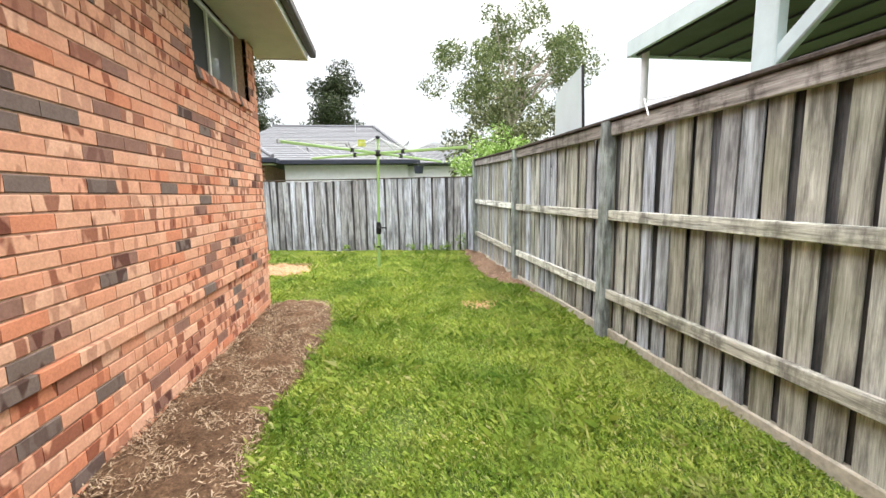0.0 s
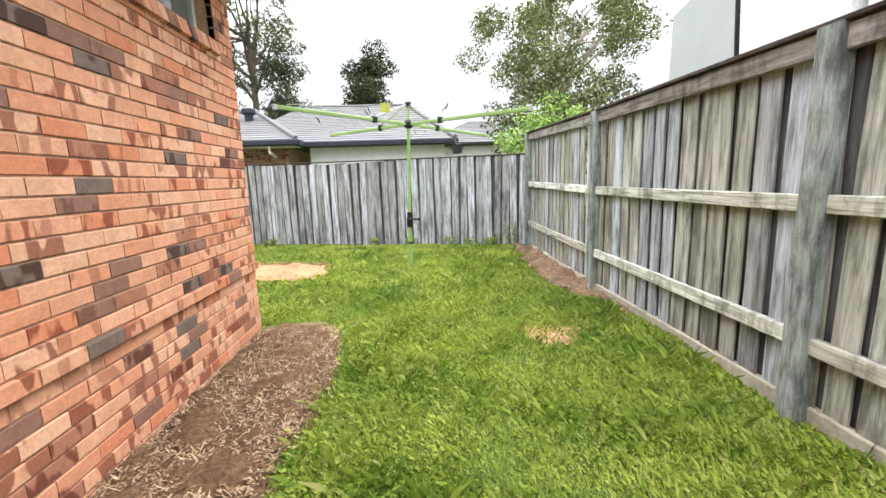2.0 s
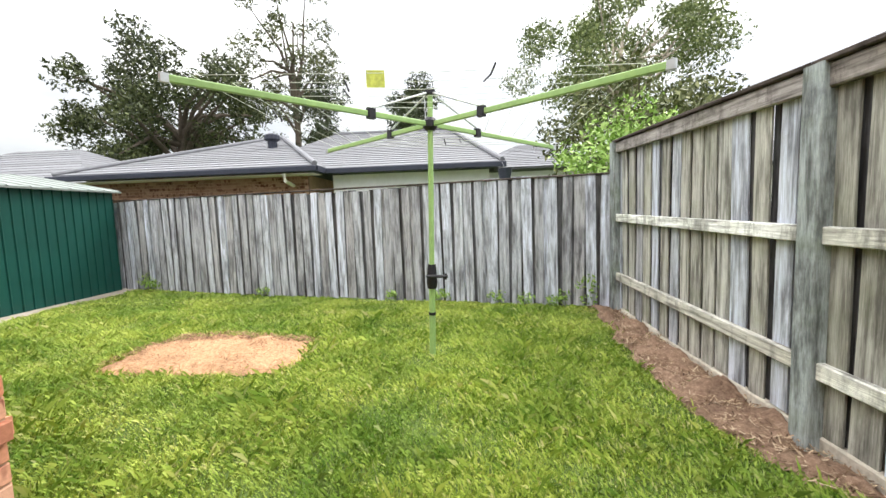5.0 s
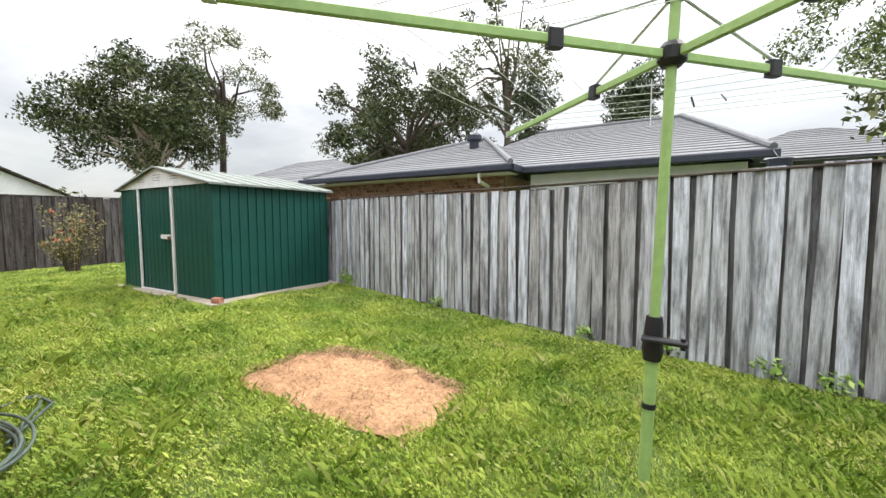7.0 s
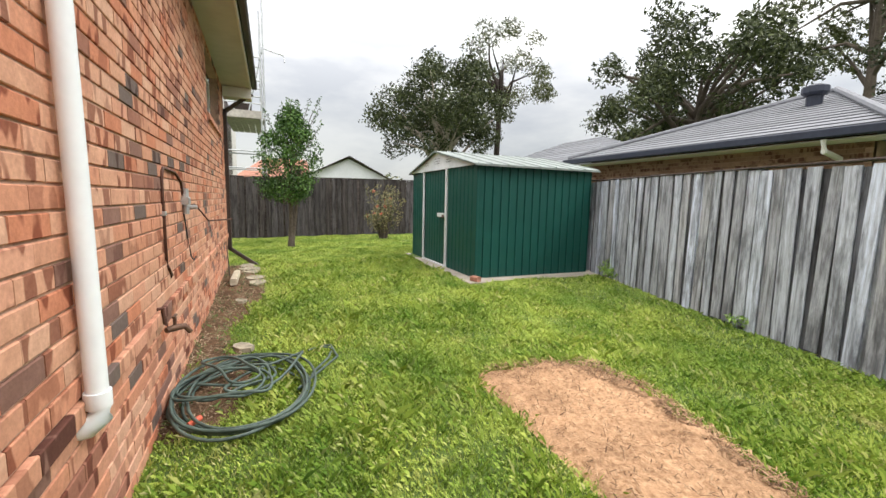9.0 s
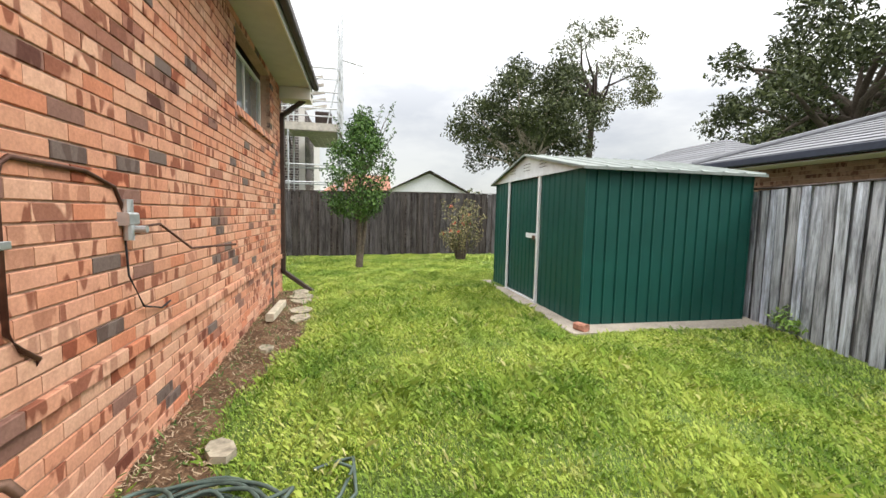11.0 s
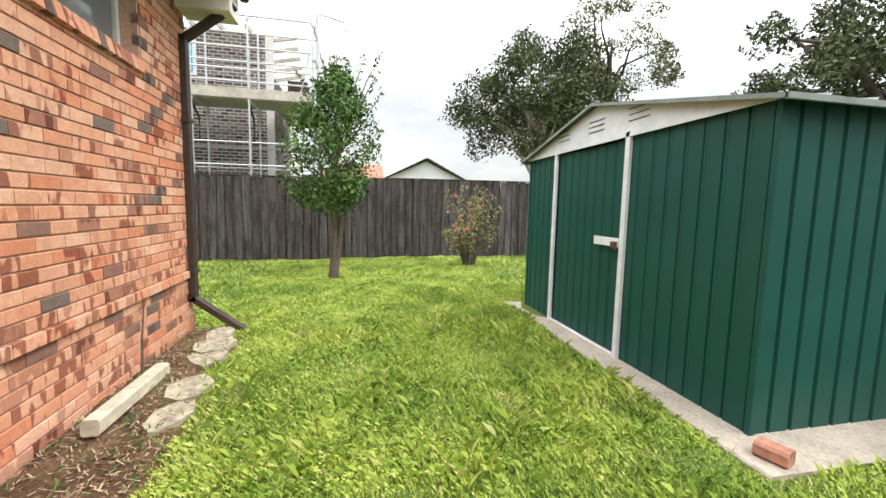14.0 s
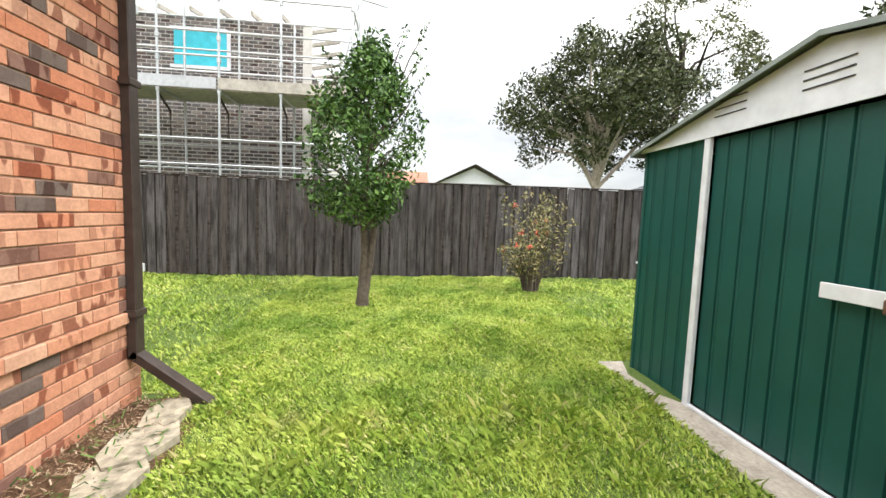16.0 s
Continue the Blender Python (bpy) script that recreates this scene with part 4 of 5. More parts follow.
def tree(name, at, trunk_h, radius, crown, blobs, blob_r, per, leaf, mats, seed, label, trunk_r=0.3, limbs=9, flat=0.75, lean=0.1, taper=False):
    """A tree whose limbs reach out to leaf clumps. crown: z from and to."""
    r = random.Random(seed)
    x, y = at
    z0 = gz(x, y) - 0.1
    root = thing(name, (x, y, 0), r.uniform(0, 20), label, "tree")
    bark, leaves = mats
    clumps = []
    for i in range(blobs):
        for _ in range(20):
            g, q = r.uniform(0, 2 * math.pi), radius * math.sqrt(r.random())
            h = r.random()
            shape = 1.05 - h if taper else math.sin(math.pi * min(1, 0.18 + 0.8 * h)) ** 0.6
            if q < radius * shape:
                break
        clumps.append((q * math.cos(g), q * math.sin(g), crown[0] + h * (crown[1] - crown[0]), blob_r * r.uniform(0.55, 1.3)))
    top = Vector((lean * radius, 0, crown[0] + 0.55 * (crown[1] - crown[0])))
    wood = Shape()
    mid = Vector((lean * radius * 0.3 + r.uniform(-0.15, 0.15), r.uniform(-0.15, 0.15), trunk_h))
    wood.tube([(0, 0, z0), (0.02, 0, z0 + 0.3 * trunk_h), mid, mid.lerp(top, 0.5) + Vector((r.uniform(-0.2, 0.2), r.uniform(-0.2, 0.2), 0)), top], [trunk_r * 1.25, trunk_r, trunk_r * 0.85, trunk_r * 0.5, trunk_r * 0.15], 10)
    part("trunk", wood, bark, root, smooth=True)
    far = sorted(clumps, key=lambda c: -(c[0] ** 2 + c[1] ** 2))[:limbs * 2]
    for c in far[::2]:
        e = Vector(c[:3])
        s = mid.lerp(top, r.uniform(0, 0.6))
        m1 = s.lerp(e, 0.4) + Vector((r.uniform(-0.1, 0.1), r.uniform(-0.1, 0.1), 0.12)) * radius
        m2 = s.lerp(e, 0.75) + Vector((0, 0, 0.06 * radius))
        part("limb", Shape().tube([s, m1, m2, e], [trunk_r * 0.5, trunk_r * 0.34, trunk_r * 0.2, trunk_r * 0.06], 7), bark, root, smooth=True)
    leaf_cloud("crown", clumps, per, leaf, leaves, root, seed, flat)
    return root


tree("gum_tree", (9.1, 28.9), 5, 5.6, (6.6, 14.6), 58, 1.05, 560, 0.1, (M_PALEBARK, M_LEAF_FRESH), 11, "tall open gum tree with pale limbs", 0.22, 26)
tree("broad_tree", (-18.7, 30.6), 4, 6.2, (3.4, 14.2), 84, 1.25, 320, 0.13, (M_BARK, M_LEAF_OLIVE), 12, "dense broad dark green tree behind the roofs", 0.4, 24)
tree("gum_tree", (-12.9, 36.5), 8, 4.3, (10, 22), 34, 1.0, 340, 0.12, (M_BARK, M_LEAF_GUM), 13, "tall sparse gum tree above the roofs", 0.28, 24)
tree("paperbark_tree", (-27.7, 17.7), 3, 4.7, (4.6, 11.6), 92, 0.95, 400, 0.115, (M_PALEBARK, M_LEAF_OLIVE), 14, "large dense tree with pale forked trunks", 0.24, 30)
tree("gum_tree", (-30.6, 23.7), 8, 4.8, (8.5, 16.4), 36, 0.85, 420, 0.1, (M_DARKBARK, M_LEAF_GUM), 15, "lacy gum tree with a dark crooked trunk", 0.26, 26)
tree("conifer", (-5.6, 54), 4, 5.6, (5.0, 20.5), 80, 1.5, 300, 0.17, (M_DARKBARK, M_LEAF_CON), 16, "dark pointed tree beyond the roofs", 0.3, 6, taper=True)
tree("conifer", (-9.4, 33), 4, 2.2, (4, 14.2), 55, 0.85, 420, 0.1, (M_DARKBARK, M_LEAF_CON), 17, "narrow dark pine behind the house roof", 0.2, 5, taper=True)
tree("leafy_shrub", (3.5, 12.6), 1.2, 1.7, (1.5, 3.6), 40, 0.4, 700, 0.06, (M_BARK, M_LEAF_LIGHT), 18, "loose bright green shrub over the back fence", 0.06, 20)
tree("leafy_tree", (4.6, 15.0), 2.0, 2.4, (2.2, 5.4), 46, 0.55, 600, 0.075, (M_BARK, M_LEAF_GUM), 19, "leafy tree behind the fence corner", 0.1, 20)


def yard_tree():
    x, y = -12.85, 6.83
    root = thing("yard_tree", (x, y, 0), 0, "young upright tree with glossy dark green leaves", "tree")
    r = random.Random(21)
    z = gz(x, y) - 0.05
    part("trunk", Shape().tube([(0, 0, z), (0.02, 0, 0.25), (-0.02, 0.03, 0.9), (0.03, 0.0, 1.6), (0.05, 0.05, 2.4)], [0.115, 0.085, 0.07, 0.06, 0.03], 10), M_BARK, root, smooth=True)
    part("limb", Shape().tube([(0.02, 0.03, 0.2), (0.02, 0.11, 0.8), (0.02, 0.18, 1.5), (0.0, 0.3, 2.3)], [0.06, 0.05, 0.045, 0.02], 8), M_BARK, root, "pale grey second stem", smooth=True)
    cl = []
    for i in range(190):
        h = r.random()
        q = (0.25 + 0.62 * math.sin(math.pi * min(1, h * 0.95 + 0.12))) * math.sqrt(r.random())
        g = r.uniform(0, 6.28)
        cl.append((q * math.cos(g), -0.02 + q * math.sin(g) + 0.25 * (h - 0.4), 1.45 + 2.5 * h, r.uniform(0.12, 0.27)))
    for c in cl[::8]:
        part("twig", Shape().tube([(0.02, 0.05, max(1.3, c[2] - 0.7)), (c[0] * 0.5, c[1] * 0.5, c[2] - 0.2), c[:3]], [0.02, 0.014, 0.005], 6), M_BARK, root)
    for i in range(9):
        g, z1 = r.uniform(0, 6.28), r.uniform(3.3, 4.5)
        e = (0.55 * math.cos(g) * r.random(), 0.15 + 0.75 * math.sin(g), z1)
        part("twig", Shape().tube([(0.02, 0.1, 2.4), (e[0] * 0.7, e[1] * 0.7, z1 - 0.5), e], [0.018, 0.01, 0.003], 6), M_BARK, root)
        cl += [(e[0] * (1 - t) + 0.7 * e[0] * t, e[1] * (1 - t) + 0.7 * e[1] * t, z1 - 0.5 * t, 0.07) for t in (0, 0.25, 0.5, 0.75)]
    leaf_cloud("crown", cl, 1700, 0.042, M_LEAF_TREE, root, 22, 1.0)


yard_tree()


def flowering_shrub():
    x, y = -13.75, 9.76
    root = thing("flowering_shrub", (x, y, 0), 0, "thin olive shrub with a few red flowers", "shrub")
    r = random.Random(31)
    cl, fl = [], []
    for i in range(26):
        g = r.uniform(0, 6.28)
        q, h = 0.66 * math.sqrt(r.random()), r.uniform(0.75, 1.9)
        e = Vector((q * math.cos(g), q * math.sin(g), h))
        b = Vector((0.1 * math.cos(g), 0.1 * math.sin(g), gz(x, y) - 0.03))
        m = b.lerp(e, 0.5) - Vector((e.x, e.y, 0)) * 0.2
        part("stem", Shape().tube([b, m, e], [0.018, 0.012, 0.004], 6), M_BARK, root)
        cl += [(*b.lerp(e, t), 0.13) for t in (0.55, 0.75, 0.9, 1.0)]
        if i % 3 == 0:
            fl.append((*(e + Vector((0, 0, 0.04))), 0.05))
    leaf_cloud("leaves", cl, 1500, 0.035, M_LEAF_SHRUB, root, 32)
    tagged(leaf_cloud("flowers", fl, 5000, 0.03, M_FLOWER, root, 33), kind="stuff")


flowering_shrub()


# ---- houses beyond the fences ----
def grey_roof_house():
    root = thing("neighbour_house", (0, 0, 0), 0, "low brick house with grey tiled hip roof", "house")
    tile_roof(hip_faces(-11.3, -3.75, 15.25, 24.6, 2.88, -7.2, -6.7, 20.1, 4.55), 0.32, M_TILE, "roof", root)
    tile_roof(hip_faces(-6.5, 1.4, 15.9, 30.0, 2.85, -5.5, -0.3, 22.8, 5.15), 0.32, M_TILE, "roof", root)
    tile_roof(hip_faces(0.2, 6.0, 18.2, 27.0, 2.9, 2.8, 3.4, 22.6, 4.3), 0.32, M_TILE, "roof", root)
    for h in (((-3.75, 15.25, 2.95), (-6.7, 20.1, 4.63)), ((1.4, 15.9, 2.92), (-0.3, 22.8, 5.23)), ((-5.5, 22.8, 5.2), (-0.3, 22.8, 5.2)), ((-7.2, 20.1, 4.6), (-6.7, 20.1, 4.6)), ((-11.3, 15.25, 2.93), (-7.2, 20.1, 4.6))):
        part("ridge_cap", Shape().tube(h, 0.075, 8), M_TILE, root)
    part("gutter", Shape().box((-11.4, 15.12, 2.72), (-3.68, 15.25, 2.88), None, 0.02).box((-3.75, 15.2, 2.72), (-3.64, 16.0, 2.88)), M_NAVY, root, "dark blue gutter")
    part("gutter", Shape().box((-3.63, 15.78, 2.7), (1.5, 15.9, 2.86), None, 0.02), M_NAVY, root, "dark blue gutter")
    part("soffit", Shape().box((-11.2, 15.26, 2.68), (-3.8, 15.9, 2.7)), M_FASCIA, root)
    wall = Shape()
    for c in range(33):
        z = c * 0.086
        for i in range(36):
            u = -10.9 + i * 0.24 - (0.12 if c % 2 else 0)
            if u < -4.4:
                wall.box((u, 15.86, z), (u + 0.23, 15.9, z + 0.076))
    tagged(part("wall_bricks", wall, M_TANBRICKS, root, "tan brick wall"), kind="stuff")
    part("wall", Shape().box((-11.0, 15.88, 0), (-4.2, 16.0, 2.7)).box((-4.3, 15.9, 0), (-4.2, 20, 2.7)), M_MORTAR, root)
    part("white_wall", Shape().box((-3.6, 16.3, 0), (1.05, 16.45, 2.7)), M_WALLWHITE, root, "white rendered wall")
    part("rear_wall", Shape().box((0.9, 18.6, 0), (5.6, 18.8, 2.8)), M_WALLWHITE, root)
    part("roof_vent", Shape().tube([(-6.3, 18.3, 3.8), (-6.3, 18.3, 4.2)], 0.16, 12).tube([(-6.3, 18.3, 4.16), (-6.3, 18.3, 4.22), (-6.3, 18.3, 4.36), (-6.3, 18.3, 4.42)], [0.2, 0.27, 0.26, 0.12], 12), M_NAVY, root, "blue roof ventilator")
    pipe = part("overflow_pipe", Shape().tube([(-4.6, 15.2, 2.7), (-4.6, 15.25, 2.5), (-4.6, 15.8, 2.4)], 0.05, 8), M_FASCIA, root)
    an = thing("tv_antenna", (-1.2, 21.5, 4.75), 0, "thin grey television antenna on the grey roof", "antenna")
    part("mast", Shape().tube([(0, 0, -0.1), (0, 0, 1.5)], 0.02, 8), M_ZINC, an)
    part("boom", Shape().tube([(-0.5, 0, 1.35), (0.5, 0.1, 1.35)], 0.014, 6), M_ZINC, an)
    for i in range(7):
        part("element", Shape().tube([(-0.45 + 0.15 * i, -0.3, 1.36), (-0.45 + 0.15 * i, 0.4, 1.36)], 0.008, 6), M_ZINC, an)
    p = part("hanging_pot", Shape().tube([(1.36, 14.9, 2.28), (1.36, 14.9, 2.55)], [0.14, 0.19], 12), M_NAVY)
    p.matrix_basis = pose(0, 0, 0)
    tagged(p, "dark plastic planter box under the roof edge", "planter")
    part("bracket", Shape().tube([(1.36, 14.9, 2.55), (1.36, 15.6, 2.8)], 0.01, 6), M_NAVY, p)


grey_roof_house()


def hip_house(name, rect, ez, ridge, rz, tile, wall, label):
    x0, y0, x1, y1 = rect
    root = thing(name, (0, 0, 0), 0, label, "house")
    part("wall", Shape().box((x0 + 0.5, y0 + 0.5, -0.1), (x1 - 0.5, y1 - 0.5, ez)), wall, root)
    tile_roof(hip_faces(x0, x1, y0, y1, ez, ridge[0], ridge[1], (y0 + y1) / 2, rz), 0.33, tile, "roof", root)
    part("gutter", Shape().box((x0, y0 - 0.1, ez - 0.12), (x1, y0, ez + 0.03)).box((x1, y0, ez - 0.12), (x1 + 0.1, y1, ez + 0.03)), M_NAVY, root)
    return root


hip_house("far_house", (-25, 18.0, -13.0, 27.0), 2.95, (-20.4, -17.4), 5.0, M_TILE, M_WALLWHITE, "grey tiled low house past the shed")
hip_house("side_house", (7.0, 20, 17, 30), 2.9, (11, 13), 4.7, M_TILE, M_WALLWHITE, "grey roofed house behind the side fence")


def gable_house():
    root = thing("gable_house", (0, 0, 0), 0, "white gabled house with brown and terracotta roof", "house")
    part("wall", Shape().prism([(-29, 8.6, -0.1), (-29, 14.0, -0.1), (-29, 14.0, 2.9), (-29, 11.3, 4.15), (-29, 8.6, 2.9)], (-0.3, 0, 0)), M_WALLWHITE, root)
    tile_roof([((-28.6, 14.4, 2.75), (-38, 14.4, 2.75), (-38, 11.3, 4.3), (-28.6, 11.3, 4.3)), ((-38, 8.2, 2.75), (-28.6, 8.2, 2.75), (-28.6, 11.3, 4.3), (-38, 11.3, 4.3))], 0.35, M_BROWNTILE, "roof", root)
    tile_roof([((-30.5, 4.0, 2.6), (-30.5, 9.0, 2.6), (-34, 9.0, 4.3), (-34, 6.0, 4.3))], 0.35, M_REDROOF, "roof", root)
    part("side_wall", Shape().box((-34, 4.4, 0), (-31, 9, 2.6)), M_WALLWHITE, root)


gable_house()


# ---- house under construction with scaffolding ----
def scaffold_house():
    root = thing("unfinished_brick_house", (0, 0, 0), 0, "two storey grey brick house under construction", "house")
    fx, y0, y1, zt = -18.6, -3.0, 4.75, 6.6
    part("wall", Shape().box((fx - 0.25, y0, -0.1), (fx, y1, zt)).box((fx - 6, y1 - 0.25, -0.1), (fx - 0.25, y1, 5.4)), M_LIGHTMORTAR, root)
    br = Shape()
    for c in range(int(zt / 0.098)):
        z = c * 0.098
        if z < 1.9:
            continue
        for i in range(32):
            y = y0 + i * 0.25 + (0.125 if c % 2 else 0)
            if y + 0.22 < y1 and y > -1.5:
                br.box((fx - 0.02, y, z), (fx + 0.012, y + 0.225, z + 0.07))
    for c in range(int(5.4 / 0.098)):
        z = c * 0.098
        for i in range(12):
            x = fx - 3.2 + i * 0.25 + (0.125 if c % 2 else 0)
            if x + 0.22 < fx and z > 1.9:
                br.box((x, y1 - 0.02, z), (x + 0.225, y1 + 0.012, z + 0.07))
    tagged(part("bricks", br, M_GREYBRICKS, root), kind="stuff")
    part("window", Shape().box((fx + 0.014, 1.2, 5.3), (fx + 0.03, 2.55, 6.2)), M_TARP, root, "window opening covered with blue plastic")
    part("window_frame", Shape().box((fx, 1.1, 5.2), (fx + 0.05, 2.65, 5.29)).box((fx, 2.56, 5.29), (fx + 0.05, 2.65, 6.25)).box((fx, 1.1, 6.21), (fx + 0.05, 2.56, 6.28)), M_WHITEMETAL, root)
    part("side_opening", Shape().box((fx - 1.4, y1 + 0.014, 2.2), (fx - 0.5, y1 + 0.03, 3.3)), M_BLACK, root)
    part("quoin", Shape().box((fx - 0.03, y1 - 0.2, 2.0), (fx + 0.02, y1 + 0.02, zt)), M_LIGHTMORTAR, root)
    for i in range(9):
        m = pose(fx - 0.4, y1 - 0.6 - 0.75 * i, zt + 0.02, 0, 10, 0)
        part("rafter", Shape().box((-1.5, -0.03, 0), (1.0, 0.03, 0.12), m), M_PLANKS, root)
    for i in range(5):
        m = pose(fx - 0.3 - i * 0.45, y1 - 0.3, 6.4 - 0.16 * i, 12, 0, 0)
        part("rafter", Shape().box((-0.04, 0, 0), (0.04, 1.0, 0.1), m), M_PLANKS, root)
    stack = part("brick_stack", Shape().box((fx - 1.2, 5.1, 4.6), (fx - 0.5, 5.7, 5.4), None, 0.02), M_DARKBARK)
    tagged(stack, "dark stack of bricks on the scaffold deck", "brick stack")
    sc = thing("scaffold", (0, 0, 0), 0, "galvanised tube scaffold with timber decks", "scaffold")
    ax, bx = -16.9, -18.1
    ysc = [-2.2, 0.35, 1.7, 3.05, 4.45, 6.1]
    for y in ysc:
        for x in (ax, bx):
            hi = 7.9 if y > 6 else 6.9
            st = part("standard", Shape().tube([(x, y, -0.05), (x, y, hi)], 0.03, 8), M_ZINC, sc)
            if x == ax:
                for z in (2.5, 3.1, 4.2, 4.9, 5.4, 6.3):
                    part("coupler", Shape().tube([(x, y, z - 0.05), (x, y, z + 0.05)], 0.05, 8), M_ZINC, st)
        part("transom", Shape().tube([(ax, y, 4.2), (bx, y, 4.2)], 0.028, 8), M_ZINC, sc)
        part("bracket", Shape().tube([(ax + 0.0, y, 4.1), (ax - 0.5, y, 3.8), (ax - 0.5, y, 3.2)], 0.028, 8), M_DARKBARK, sc)
    for x in (ax, bx):
        for z in (2.5, 3.1, 5.0, 5.55, 6.35):
            part("ledger", Shape().tube([(x, ysc[0], z), (x, ysc[-1], z)], 0.025, 8), M_ZINC, sc)
    for z in (3.1, 5.0, 5.55, 6.35):
        part("ledger", Shape().tube([(ax, 6.1, z), (ax - 4, 6.1, z)], 0.025, 8), M_ZINC, sc)
    for i in range(5):
        part("deck_plank", Shape().box((bx + 0.02 + i * 0.235, ysc[0], 4.22), (bx + 0.24 + i * 0.235, ysc[-1] + 0.1, 4.27)), M_PLANKS, sc, "grey deck plank")
        part("deck_plank", Shape().box((ax - 4, 4.9 + i * 0.235, 4.28), (ax, 5.12 + i * 0.235, 4.32)), M_PLANKS, sc)
    part("toe_board", Shape().box((ax + 0.035, ysc[0], 4.24), (ax + 0.065, 3.0, 4.5)), M_ZINC, sc)
    part("toe_board", Shape().box((ax + 0.035, 3.05, 4.24), (ax + 0.065, 6.1, 4.5)), M_PLANKS, sc, "timber toe board")
    part("mast", Shape().tube([(-17.6, 6.2, 0), (-17.6, 6.2, 8.7)], 0.035, 8), M_ZINC, sc, "tall hoist mast")
    part("mast_arm", Shape().tube([(-17.6, 6.2, 6.9), (-17.6, 6.9, 6.75), (-17.6, 6.95, 6.5)], 0.025, 8), M_ZINC, sc)
    part("brace", Shape().tube([(-17.6, 5.6, 4.3), (-17.6, 6.2, 7.0)], 0.025, 8), M_ZINC, sc)


scaffold_house()


# ---- carport and panel next door ----
def carport():
    root = thing("carport", (0, 0, 0), 0, "pale blue steel carport, underside shade painted into its roof lining", "carport")
    x0, x1, y0, y1, z = 2.85, 8.5, -5.0, 4.55, 3.06
    # lining and ribs carry the underside's shade in their colour
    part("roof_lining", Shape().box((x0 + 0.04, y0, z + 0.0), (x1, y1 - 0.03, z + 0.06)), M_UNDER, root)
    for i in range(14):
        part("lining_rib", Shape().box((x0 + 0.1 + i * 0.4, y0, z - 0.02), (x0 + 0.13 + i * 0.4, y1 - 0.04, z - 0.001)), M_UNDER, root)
    part("fascia", Shape().box((x0, y0, z - 0.03), (x0 + 0.035, y1, z + 0.15), None, 0.006), M_CARPORT, root)
    part("fascia", Shape().box((x0 + 0.036, y1 - 0.03, z - 0.03), (x1, y1, z + 0.14), None, 0.006), M_CARPORT, root)
    part("post", Shape().tube([(3.0, 4.42, 0), (3.0, 4.42, z)], 0.04, 12), M_WHITEMETAL, root)
    part("post", Shape().box((2.9, 2.75, 0), (3.0, 2.95, z), None, 0.01), M_CARPORT, root, "broad pale blue post")
    part("raking_beam", Shape().box((0, -0.06, 0), (0.06, 0.06, 2.2), pose(2.92, 2.8, 2.45, 52, 0, 0), 0.01), M_CARPORT, root)
    part("post", Shape().box((8.2, 2.75, 0), (8.3, 2.95, z), None, 0.01), M_CARPORT, root)
    part("post", Shape().box((2.9, -4.7, 0), (3.0, -4.6, z), None, 0.01), M_CARPORT, root)
    pan = part("screen_panel", Shape().prism([(2.44, 4.6, 0.0), (2.44, 5.6, 0.0), (2.44, 5.55, 2.86), (2.44, 4.82, 3.02)], (0.02, 0, 0)), M_PANEL)
    tagged(pan, "grey fibre cement sheet standing behind the fence", "panel")
    part("edge_strip", Shape().prism([(2.435, 4.585, 0.0), (2.435, 4.6, 0.0), (2.435, 4.82, 3.02), (2.435, 4.805, 3.02)], (0.03, 0, 0)), M_BLACK, pan)
    part("cable_tie", Shape().tube([(2.12, 3.05, 2.1), (2.18, 3.2, 2.26), (2.3, 3.3, 2.28), (2.4, 3.0, 2.26)], 0.006, 6), M_WHITEPVC)
    tagged(bpy.data.objects["cable_tie"], "thin pale cable looped over the fence capping", "cable")


carport()


# ---- things on and beside the brick wall ----
def wall_y(x):
    return NE[1] + (x - NE[0]) * (NW[1] - NE[1]) / (NW[0] - NE[0])


def downpipes():
    x = -2.34
    y = wall_y(x) + 0.07
    r = thing("white_downpipe", (0, 0, 0), 0, "white plastic pipe fixed upright on the wall", "pipe", kind="")
    part("pipe", Shape().tube([(x, y, 0.74), (x + 0.08, y, 3.58)], 0.035, 18), M_WHITEPVC, r, smooth=True)
    part("elbow", Shape().tube([(x, y, 0.78), (x, y, 0.72), (x, y, 0.68), (x - 0.005, y - 0.04, 0.64), (x - 0.005, y - 0.1, 0.63)], [0.043, 0.043, 0.042, 0.041, 0.04], 18), M_WHITEPVC, r, smooth=True)
    x = -9.66
    y = wall_y(x) + 0.02
    d = thing("brown_downpipe", (0, 0, 0), 0, "dark brown square downpipe with an angled shoe", "pipe")
    part("pipe", Shape().box((x - 0.045, y, 0.42), (x + 0.045, y + 0.07, 3.16), None, 0.008), M_BROWN, d)
    part("offset", Shape().box((-0.045, -0.035, 0), (0.045, 0.035, 0.62), pose(x, y + 0.035, 3.12, -52, 0, 0), 0.008), M_BROWN, d)
    part("shoe", Shape().box((-0.045, -0.035, -0.62), (0.045, 0.035, 0.02), pose(x, y + 0.04, 0.44, 53, 0, 0), 0.008), M_BROWN, d)
    for z in (2.3, 0.72):
        part("strap", Shape().box((x - 0.06, y - 0.004, z), (x + 0.06, y + 0.078, z + 0.05), None, 0.006), M_BROWN, d)
    for z in (1.02, 2.82):
        part("fixing", Shape().box((x - 0.13, y - 0.004, z), (x - 0.05, y + 0.03, z + 0.06), None, 0.004), M_WHITEMETAL, d)


downpipes()


